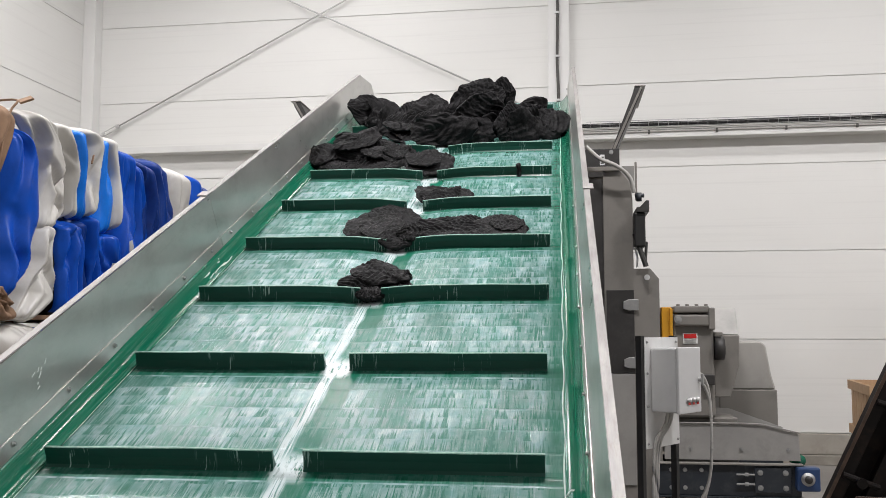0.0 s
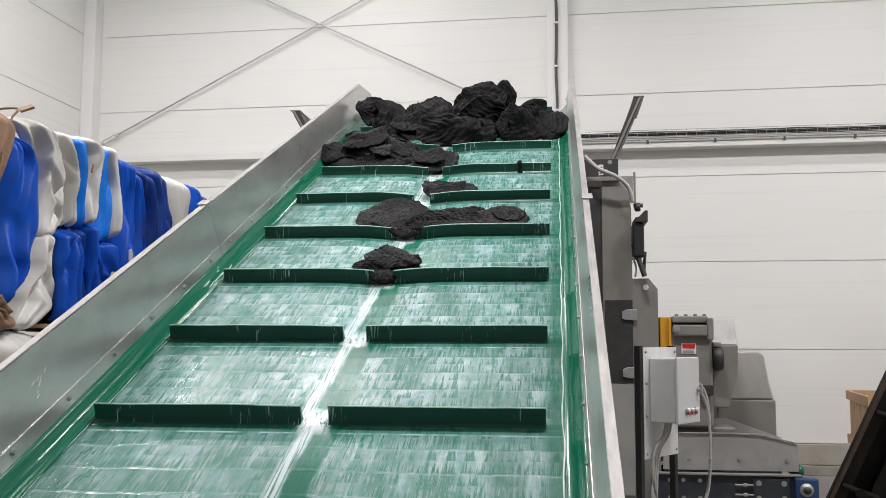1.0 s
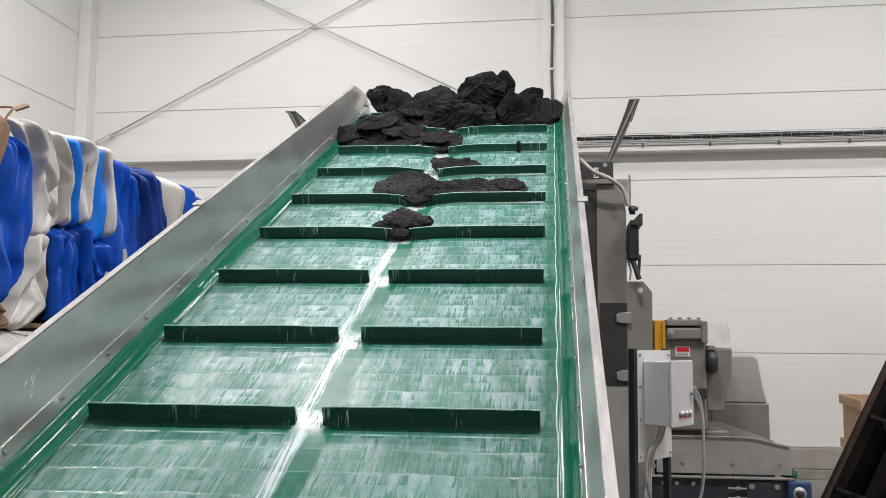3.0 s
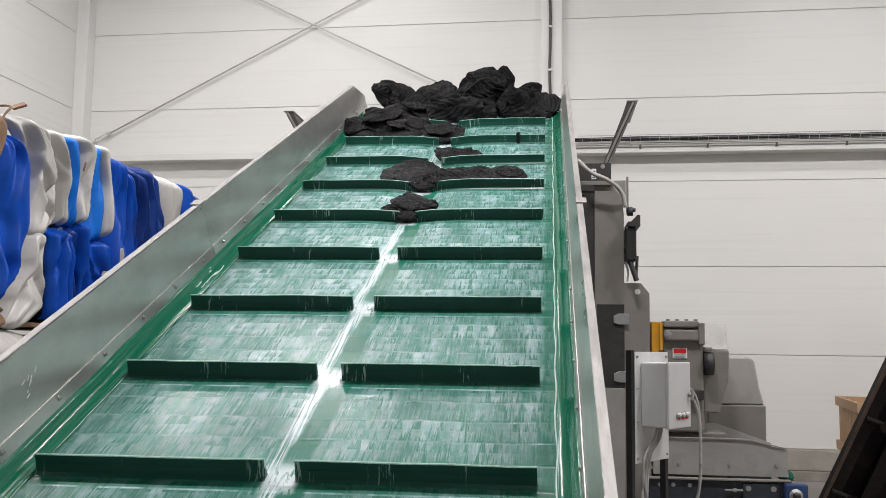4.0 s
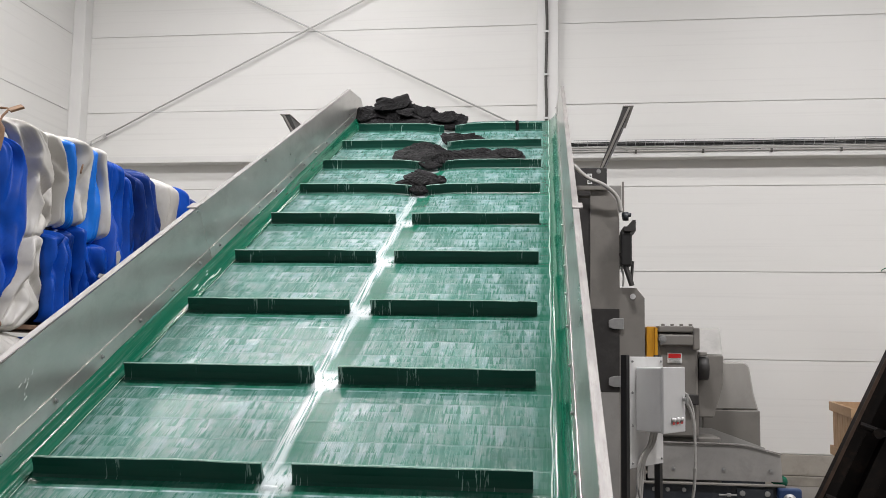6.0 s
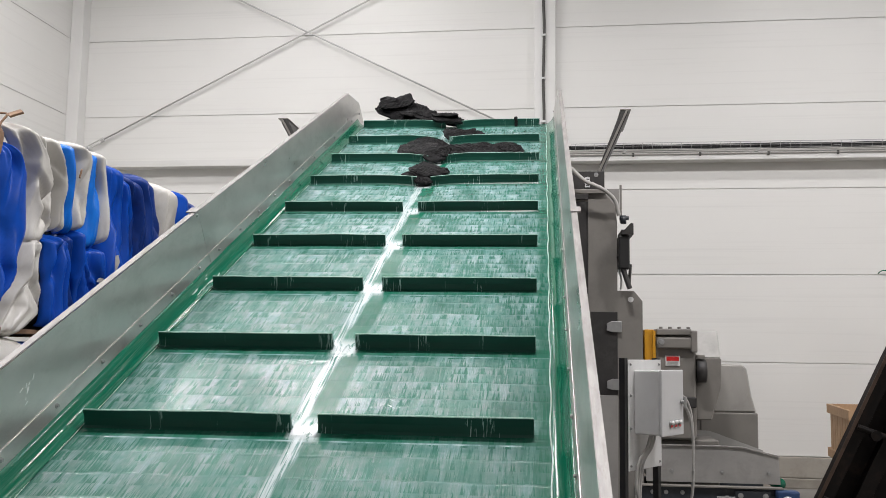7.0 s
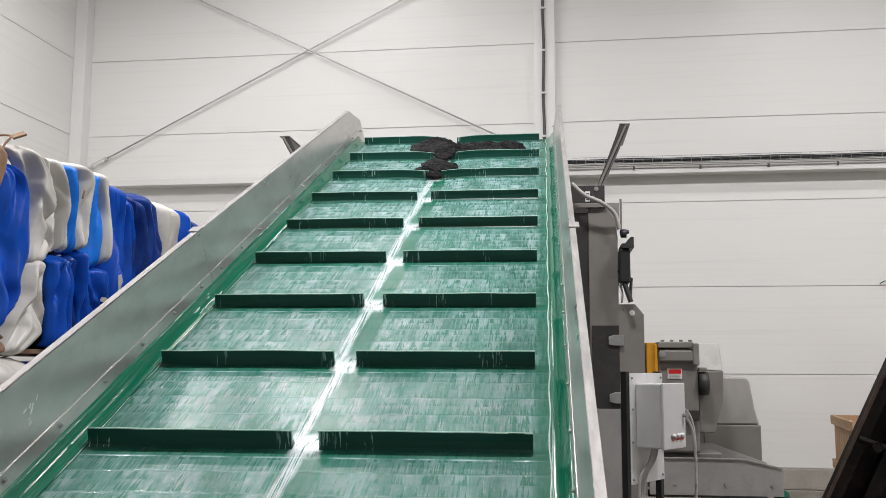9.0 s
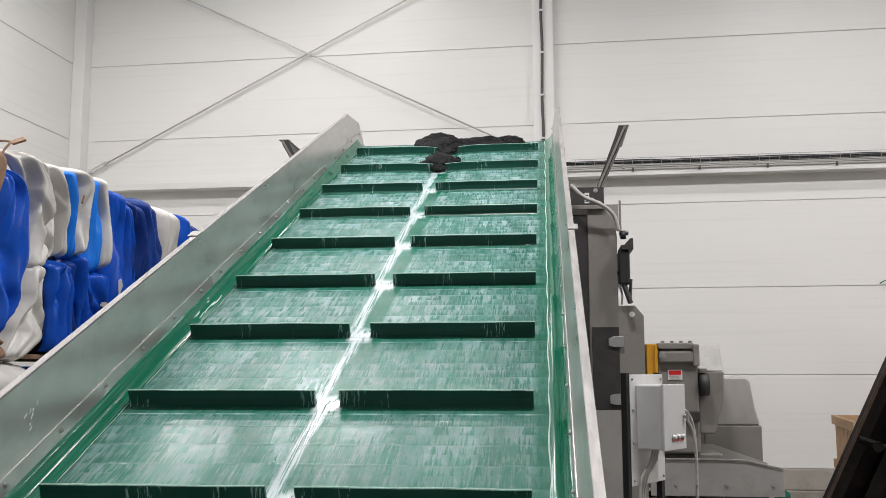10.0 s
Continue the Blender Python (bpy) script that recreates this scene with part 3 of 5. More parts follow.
def skirt(parent, x, out, width):
    """Green rubber skirt that bends from the guard down onto the belt."""
    inner = x - out * width
    prof = []
    for k in range(9):
        a = k / 8
        prof.append((inner + (x - out * 0.007 - inner) * a, BELT + 0.004 + 0.062 * a ** 2.2))
    bm = bmesh.new()
    n = 120
    rows = []
    for i in range(n + 1):
        s = TAIL + 0.25 + (HEAD + 0.02 - TAIL - 0.25) * i / n
        wob = 0.004 * noise.noise((s * 2.1, x, 0.3)) + 0.003 * noise.noise((s * 7.0, x, 4.3))
        rows.append([bm.verts.new((px + wob * (1 - abs(2 * k / 8 - 1)), s, pz + max(0, wob) * (k / 8))) for k, (px, pz) in enumerate(prof)])
    for r0, r1 in zip(rows, rows[1:]):
        for k in range(8):
            bm.faces.new((r0[k], r0[k + 1], r1[k + 1], r1[k]))
    bmesh.ops.recalc_face_normals(bm, faces=bm.faces[:])
    bmesh.ops.solidify(bm, geom=bm.faces[:], thickness=0.003)
    sk = part("skirt", bm, M_SKIRT, parent, "glossy green rubber skirt streaked white", True)
    line = [(inner + 0.002 * math.sin(k * 1.7) + 0.003 * noise.noise((k * 0.37, x, 1.0)), TAIL + 0.3 + k * (HEAD - TAIL - 0.32) / 70, BELT + 0.0045) for k in range(71)]
    part("residue_bead", tube(line, 0.0032 if out > 0 else 0.0014, 6, 3), M_RESIDUE_GLINT, sk, "thin white line of dried residue", True)


def cleat_mesh(x0, x1, seed, amount):
    """A cleat: an upright fin, a little wavy, on a low foot."""
    bm = bmesh.new()
    n = 26
    rings = []
    for i in range(n + 1):
        x = x0 + (x1 - x0) * i / n
        w = 0.004 * noise.noise((x * 3, seed, 0)) + 0.0015 * noise.noise((x * 14, seed, 2))
        d = 0.0025 * noise.noise((x * 5, seed, 7))
        h = -BELT
        prof = [(-0.022, 0.0), (-0.012, 0.006), (-0.006 + w * 0.5, h * 0.5), (-0.005 + w, h - 0.002 + d), (-0.002 + w, h + d), (0.003 + w, h + d), (0.005 + w, h - 0.003 + d), (0.012, 0.006), (0.024, 0.0)]
        rings.append([bm.verts.new((x, y, z)) for y, z in ((y, z + sag(x, amount)) for y, z in prof)])
    for a, b in zip(rings, rings[1:]):
        for k in range(len(a) - 1):
            bm.faces.new((a[k], b[k], b[k + 1], a[k + 1]))
    bm.faces.new(rings[0])
    bm.faces.new(rings[-1][::-1])
    bmesh.ops.recalc_face_normals(bm, faces=bm.faces[:])
    bm.faces.ensure_lookup_table()
    for f in bm.faces:
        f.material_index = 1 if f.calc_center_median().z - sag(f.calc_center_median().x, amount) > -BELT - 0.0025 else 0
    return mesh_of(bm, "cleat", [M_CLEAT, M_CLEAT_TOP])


# dried residue, and the pale colour of the left skirt's modelled glint
M_RESIDUE_GLINT = surface("dried_residue_and_glint", (0.55, 0.68, 0.63), 0.5, 0, 0.2, 12, 80, 0.2, (0.05, 0.25, 0.16), 0.9, (1, 0.6, 1))
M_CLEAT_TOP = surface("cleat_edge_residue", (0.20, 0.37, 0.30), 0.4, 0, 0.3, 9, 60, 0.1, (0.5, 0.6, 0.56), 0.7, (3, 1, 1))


def conveyor():
    c = thing("inclined_conveyor", "long inclined conveyor with cleated green belt and steel side guards", "conveyor", CONV)
    x0, x1 = GUARD_L + 0.012, GUARD_R - 0.012
    cleats = {}
    first_index = int((FIRST - TAIL) / PITCH)
    phase = (FIRST - TAIL) % PITCH
    for i in range(SLICES):
        q0 = (i * SLICE + phase) % LOOP
        if q0 > LOOP - 0.5 * SLICE:
            q0 -= LOOP
        # belt coordinate, continuous along the loop
        v0 = i * SLICE - (LOOP if i > 0.6 * SLICES else 0.0)
        bm = bmesh.new()
        uv = bm.loops.layers.uv.new("UVMap")
        nx = 22
        cols = []
        for k in range(nx + 1):
            x = x0 + (x1 - x0) * k / nx
            cols.append([bm.verts.new((x, y, z + sag(x, load((i + (y > 0)) / 12 - first_index)))) for y, z in ((-SLICE / 2, 0), (SLICE / 2, 0), (SLICE / 2, -0.009), (-SLICE / 2, -0.009))])
        for a, b in zip(cols, cols[1:]):
            for k in range(4):
                bm.faces.new((a[k], b[k], b[(k + 1) % 4], a[(k + 1) % 4]))
        bm.faces.new(cols[0])
        bm.faces.new(cols[-1][::-1])
        bmesh.ops.recalc_face_normals(bm, faces=bm.faces[:])
        for f in bm.faces:
            for lp in f.loops:
                lp[uv].uv = (lp.vert.co.x, v0 + lp.vert.co.y)
        sec = part("belt_section", bm, M_BELT, c, "green belt streaked with dried white residue")
        moving.append((sec, loop_rows(q0)))
        if i % 12 == 0:
            key = ((i // 12) % 4, round(load(i / 12 - first_index), 3))
            if key not in cleats:
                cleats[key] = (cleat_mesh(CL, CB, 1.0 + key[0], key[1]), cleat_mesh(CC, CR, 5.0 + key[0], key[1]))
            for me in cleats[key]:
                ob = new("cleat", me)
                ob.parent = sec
    for out, x, width in ((-1, GUARD_L, 0.066), (1, GUARD_R, 0.073)):
        guard(c, x, out, TAIL + 0.1, 4.838, False)
        guard(c, x, out, 4.842, 8.89, True)
        skirt(c, x, out, width)
        part("joint_cover", lean(slab(-0.004, 0.045, 4.80, 4.88, 0.2725, 0.279, bevel=0.002), x, out), M_EDGE, c)
        rail = part("side_beam", slab(min(x, x + out * 0.06), max(x, x + out * 0.06), TAIL + 0.02, HEAD + 0.08, BELT - 0.30, BELT - 0.035, bevel=0.004), M_GREY, c, "grey painted side beam")
        for s in (3.2, 6.6):
            z = BASE_Z + s * math.sin(radians(SLOPE)) + (BELT - 0.30) * math.cos(radians(SLOPE))
            y = s * math.cos(radians(SLOPE)) - (BELT - 0.30) * math.sin(radians(SLOPE))
            xm = x + out * 0.03
            leg = part("support_leg", slab(xm - 0.04, xm + 0.04, y - 0.04, y + 0.04, 0.012, z + 0.02, bevel=0.004), M_GREY, c, m=CONV.inverted())
            part("foot_plate", slab(xm - 0.09, xm + 0.09, y - 0.09, y + 0.09, 0.0, 0.0115, bevel=0.002), M_GREY, leg)
    # white scuffs on the left guard, a glint modelled on the left skirt, dried splashes on the right one
    rnd = random.Random(11)
    plates = [ob for ob in c.children if ob.name.startswith("side_guard")]
    for k in range(8):
        s, z, length = 3.185 + rnd.uniform(-0.04, 0.05), 0.150 + rnd.uniform(-0.03, 0.03), rnd.uniform(0.004, 0.013)
        bm = lean(slab(-0.0012, -0.0002, -length, length, -0.0015, 0.0015), 0.0, -1)
        x = GUARD_L - LEAN * (z - 0.03) / 0.235 + 0.003
        part("scuff_mark", bm, M_PAPER, plates[0], "white scuff scratched in the zinc", m=pose(x, s, z, rnd.uniform(15, 70)))
    skirts = [ob for ob in c.children if ob.name.startswith("skirt")]
    # pale streaks stand in for the shine on a wrinkle of the left skirt
    for k in range(7):
        s0 = 4.50 + 0.035 * k
        x = GUARD_L + 0.026 + 0.020 * math.sin(k * 2.4)
        run = rnd.uniform(0.012, 0.055)
        pts = [(x + 0.004 * math.sin(j * 1.3 + k), s0 + run * j, 0.0) for j in range(4)]
        z = BELT + 0.008 + 0.062 * (1 - (x - GUARD_L) / 0.066) ** 2.2
        part("dried_splash", tube([(px, ps, z) for px, ps, _ in pts], rnd.uniform(0.002, 0.0045), 6, 4), M_RESIDUE_GLINT, skirts[0], "white streak modelled as a glint on the skirt", True)
    for k in range(3):
        x = 0.010 + 0.018 * k
        z = BELT + 0.008 + 0.062 * ((x - GUARD_R + 0.073) / 0.073) ** 2.2
        part("dried_splash", tube([(x, 2.885 + 0.012 * k, z), (x + 0.010, 2.905 + 0.01 * k, z + 0.002), (x + 0.020, 2.90 + 0.012 * k, z + 0.006)], 0.0035, 6, 4), M_RESIDUE_GLINT, skirts[1], "curled dried white splash", True)
    for name, s in (("head_pulley", HEAD), ("tail_pulley", TAIL)):
        bm = bmesh.new()
        rod(bm, (GUARD_L + 0.04, s, BELT - RADIUS), (GUARD_R - 0.04, s, BELT - RADIUS), RADIUS - 0.022, 40)
        drum = part(name, bm, M_BLACK, c, "black lagged drum", True)
        bm = bmesh.new()
        rod(bm, (GUARD_L - 0.1, s, BELT - RADIUS), (GUARD_R + 0.1, s, BELT - RADIUS), 0.03, 16)
        part("shaft", bm, M_BOLT, drum, "", True)
    part("slide_bed", slab(GUARD_L + 0.005, GUARD_R - 0.005, TAIL + 0.05, HEAD - 0.05, BELT - 0.06, BELT - 0.028), M_STEEL, c)


# ---- the black wads on the belt ----
PIVOT_Z = BELT - RADIUS


def pad(bm, size, seed, m, ragged=0.22, curl=0.0, ridges=9.0, fineness=5):
    """One shell of pressed film: thin, dished and curled, with overlapping growth-ring ledges, cobbles between them and a scalloped rim."""
    out = bmesh.ops.create_icosphere(bm, subdivisions=fineness, radius=1.0)["verts"]
    sx, sy, sz = (v / 2 for v in size)
    off = Vector((seed * 3.7, seed * 1.3, seed * 2.1))
    root_at = Vector((-1.15, 0.5 * math.sin(seed * 2.3), 0))
    for v in out:
        p = v.co.copy()
        ang = math.atan2(p.y, p.x)
        ring = Vector((math.cos(ang), math.sin(ang), 0))
        rim = 1 + ragged * noise.noise(ring * 1.2 + off) + 0.10 * noise.noise(ring * 3.2 + off) + 0.03 * noise.noise(ring * 9 + off)
        q = Vector((p.x * rim, p.y * rim, 0))
        flat = min(1.0, math.hypot(p.x, p.y))
        warp = noise.noise(q * 1.1 + off)
        root = (q - root_at).length
        k = (root + 0.30 * warp + 0.04 * noise.noise(q * 4 + off)) * ridges * 0.72
        saw = k - math.floor(k)
        ledge = saw ** 1.6 if saw < 0.86 else (0.86 ** 1.6) * (1 - (saw - 0.86) / 0.14)
        cell = noise.voronoi(q * 4.2 + off)[0]
        seam = max(0.0, 1 - 4.0 * (cell[1] - cell[0]))
        rough = 0.022 * ledge * (0.75 + 0.5 * noise.noise(q * 2.3 + off)) - 0.005 * seam + 0.005 * noise.noise(q * 6 + off) + 0.003 * noise.noise(q * 15 + off)
        body = math.copysign(abs(p.z) ** 0.8, p.z) * sz * (1 + 0.3 * warp)
        rough *= min(1.0, max(0.75, size[2] / 0.045))
        z = body + (rough if p.z > 0 else -0.6 * rough) * (1.15 - 0.45 * flat)
        bend = sx * (0.20 * noise.noise(q * 0.9 + off * 2.0) + 0.13 * noise.noise(q * 2.2 + off) * flat + curl * (q.x * q.x - 0.3)) * min(1.0, size[2] / 0.05)
        v.co = m @ Vector((q.x * sx, q.y * sy, z + bend))


def wad_mesh(size, seed, ridges=7.0, ragged=0.25, curl=0.0):
    """A wad of a few thin shells pressed on one another like leaves."""
    bm = bmesh.new()
    rnd = random.Random(int(seed * 17))
    sx, sy, sz = size
    big = max(size) > 0.25
    pad(bm, (sx, sy, sz * 0.42), seed, Matrix(), ragged, curl, ridges, 6 if max(size) > 0.34 else 5)
    tilt = 13 * min(1.0, sz / 0.12)
    for k in range(2 if big else 1):
        f = rnd.uniform(0.55, 0.80)
        m = pose(rnd.uniform(-0.26, 0.26) * sx, rnd.uniform(-0.24, 0.24) * sy, (0.27, -0.27)[k] * sz, rnd.uniform(-tilt, tilt), rnd.uniform(-tilt, tilt), rnd.uniform(-50, 50))
        pad(bm, (sx * f, sy * f * 1.05, sz * 0.28), seed + 11.3 * (k + 1), m, ragged, curl + rnd.uniform(-0.06, 0.12), ridges * rnd.uniform(0.7, 1.0) * f, 5)
    return bm


def over_head(local, t_go, rate, t_fall, away=0.5, spin=120.0, lift=0.0):
    """Rows for something that rides up, tips over the head drum and drops behind it.
    local: its pose on the belt at the start. rate: degrees a second while it tips."""
    rows = []
    pivot = Vector((0, HEAD, PIVOT_Z))

    def at(t):
        ride = pose(0, SPEED * min(t, t_go), 0)
        m = CONV @ ride @ local
        if t > t_go:
            a = rate * (min(t, t_fall) - t_go)
            turn = Matrix.Translation(pivot) @ pose(0, 0, 0, -a) @ Matrix.Translation(-pivot)
            m = CONV @ turn @ ride @ local
        if lift:
            # pushed up on its edge by the cleat behind it
            k = min(1.0, max(0.0, (t - 4.6) / (t_fall - 4.6)))
            m = Matrix.Translation((0, 0, lift * k * k * (3 - 2 * k))) @ m
        if t > t_fall:
            d = t - t_fall
            c = m.translation.copy()
            floor_z = 0.95
            drop = 2.0
            dz = -drop * d - 4.9 * d * d
            z = max(c.z + dz, floor_z)
            dd = d
            if c.z + dz < floor_z:
                dd = (-drop + math.sqrt(drop * drop + 19.6 * (c.z - floor_z))) / 9.8
            m = Matrix.Translation((c.x, c.y + away * dd, z)) @ pose(0, 0, 0, -spin * dd) @ m.to_quaternion().to_matrix().to_4x4()
        return m

    ts = {0.0, 10.0} | ({4.6 + 0.06 * k for k in range(15)} if lift else set())
    if t_go < 10:
        ts |= {0.25 * k for k in range(int(t_go / 0.25) + 1)} | {t_fall + 1 + 0.5 * k for k in range(1, 20) if t_fall + 1 + 0.5 * k < 10}
        k = 0
        while k <= 20:
            ts.add(round(t_go + (min(t_fall, 10.0) - t_go) * k / 20, 4))
            k += 1
        for k in range(1, 16):
            if t_fall + k / 15 < 10:
                ts.add(round(t_fall + k / 15, 4))
    return [(t, at(t)) for t in sorted(ts) if t <= 10.0]


def wads():
    pile = "pile riding over the belt's head"
    # x, s, height of the middle over the belt; size; turns; ridges, rag, curl; tip start, rate, drop
    items = [
        ("flat ridged pad of crumpled black film tilted on the heap", (-1.44, 7.80, 0.12), (0.44, 0.28, 0.12), (44, 26, 20), 9, 0.15, 0.1, 5.0, 50, 5.34, pile),
        ("ridged pad of black film below the tilted one", (-1.30, 7.66, 0.06), (0.36, 0.28, 0.12), (30, 22, 0), 9, 0.15, 0.1, 5.0, 50, 5.34, pile),
        ("small rounded black film pad among the heap", (-1.00, 7.90, 0.13), (0.28, 0.24, 0.10), (56, 0, 10), 8, 0.10, 0.0, 5.0, 50, 5.32, pile),
        ("broad folded black film pad lying across the heap", (-1.09, 7.62, 0.11), (0.42, 0.32, 0.12), (36, -4, -8), 10, 0.15, 0.1, 5.0, 50, 5.36, pile),
        ("large upright crumpled black film pad on the heap", (-0.58, 7.38, 0.13), (0.48, 0.42, 0.16), (98, -16, 25), 8, 0.18, 0.0, 5.22, 45, 5.46, pile),
        ("cobbled black film pad rising to the top of the heap", (-0.62, 7.66, 0.22), (0.46, 0.34, 0.11), (58, -24, 10), 10, 0.12, 0.0, 5.22, 45, 5.46, pile),
        ("rounded lobe of black film standing at the top", (-0.42, 7.76, 0.235), (0.18, 0.24, 0.10), (70, 20, -10), 8, 0.10, 0.0, 5.22, 45, 5.46, pile),
        ("folded black film pad leaning in the heap", (-0.28, 7.30, 0.10), (0.42, 0.34, 0.12), (74, 18, 30), 10, 0.2, 0.2, 5.22, 45, 5.46, pile),
        ("pointed black film pad jutting from the heap", (-0.26, 7.44, 0.11), (0.38, 0.22, 0.09), (56, -22, 25), 9, 0.2, 0.2, 5.22, 45, 5.46, pile),
        ("thick crinkled black film disc by the steel guard", (-0.09, 7.38, 0.085), (0.31, 0.28, 0.13), (40, 10, 0), 7, 0.18, 0.0, 4.0, 75, 4.95, pile),
        ("dark lower pad carrying the heap", (-0.76, 7.24, 0.07), (0.60, 0.32, 0.14), (66, 2, 5), 7, 0.2, 0.1, 5.1, 50, 5.38, pile),
        ("dark flat pad under the heap", (-1.10, 7.50, 0.045), (0.42, 0.32, 0.11), (14, 4, 25), 7, 0.2, 0.1, 5.0, 50, 5.34, pile),
        ("ragged black film pad by the steel guard", (-1.49, 6.62, 0.055), (0.36, 0.30, 0.13), (18, 8, -15), 10, 0.25, 0.0, 6.45, 55, 6.86, pile),
        ("layered black film pad with sharp folds", (-1.26, 6.68, 0.10), (0.46, 0.26, 0.11), (26, 14, 4), 11, 0.18, 0.1, 6.98, 70, 7.18, pile),
        ("lower black film pad with sharp folds", (-1.20, 6.56, 0.05), (0.48, 0.28, 0.11), (18, -4, -6), 11, 0.2, 0.0, 6.85, 60, 7.10, pile),
        ("dusty crumpled black film scrap beside the gap", (-1.04, 6.55, 0.09), (0.24, 0.18, 0.08), (24, 10, 0), 9, 0.3, 0.0, 6.75, 55, 7.0, pile),
        ("small crumpled black film wad hanging in the gap", (-0.83, 6.48, 0.045), (0.33, 0.28, 0.11), (24, 0, 30), 9, 0.25, 0.0, 6.6, 60, 7.0, pile),
        ("small flat black film scrap behind a cleat", (-0.67, 5.77, 0.030), (0.30, 0.18, 0.075), (18, 0, 8), 11, 0.35, 0.0, 8.74, 200, 8.98, "scraps on the belt"),
        ("rounded black film pad resting on a cleat", (-0.96, 5.16, 0.055), (0.31, 0.26, 0.07), (15, -4, 15), 10, 0.12, 0.0, 11, 0, 12, "scraps on the belt"),
        ("black film pad folded up behind a cleat", (-0.86, 5.29, 0.055), (0.28, 0.24, 0.065), (18, 4, 40), 10, 0.14, 0.0, 11, 0, 12, "scraps on the belt"),
        ("long flat folded black film pad on a cleat", (-0.54, 5.14, 0.042), (0.42, 0.22, 0.055), (16, 2, -3), 9, 0.15, 0.1, 11, 0, 12, "scraps on the belt"),
        ("thin rounded black film pad on a cleat", (-0.30, 5.13, 0.045), (0.28, 0.26, 0.04), (14, 2, 10), 9, 0.08, 0.0, 11, 0, 12, "scraps on the belt"),
        ("small black film wad plugging the gap", (-0.80, 5.03, 0.035), (0.20, 0.16, 0.09), (18, 0, 0), 7, 0.3, 0.0, 11, 0, 12, "scraps on the belt"),
        ("small heap of crumpled black film in the gap", (-0.79, 4.44, 0.022), (0.36, 0.20, 0.085), (20, 0, -8), 12, 0.35, 0.0, 11, 0, 12, "scraps on the belt"),
        ("black film tuft pressed into the gap", (-0.82, 4.335, 0.010), (0.12, 0.10, 0.07), (10, 0, 0), 6, 0.3, 0.0, 11, 0, 12, "scraps on the belt"),
    ]
    for i, (label, at, size, turn, ridges, rag, curl, t_go, rate, t_fall, group) in enumerate(items):
        local = pose(at[0], at[1], at[2] + BELT, *turn)
        ob = solid("film_wad", wad_mesh(size, i + 1.0, ridges, rag, curl), M_WAD, label, "film wad", CONV @ local, group, smooth=True)
        moving.append((ob, over_head(local, t_go, rate, t_fall, lift=0.17 if t_fall == 5.46 and at[2] > 0.12 else 0.0)))
    # a twisted end of film over a cleat
    bm = tube([(0, 0.05, 0.012), (0.004, 0.02, 0.05), (-0.002, -0.012, 0.068), (0.003, -0.022, 0.03), (0.0, -0.03, -0.005)], 0.014, 8, 5)
    for v in bm.verts:
        v.co += Vector((1, 1, 1)) * 0.006 * noise.noise(v.co * 60)
    local = pose(-0.255, FIRST + 5 * PITCH, BELT)
    ob = solid("film_twist", bm, M_WAD, "short black film twist hung over a green cleat", "film scrap", CONV @ local, smooth=True)
    moving.append((ob, over_head(local, 7.14, 223, 7.5)))


def motions():
    for ob, rows in moving:
        walk(ob, rows)


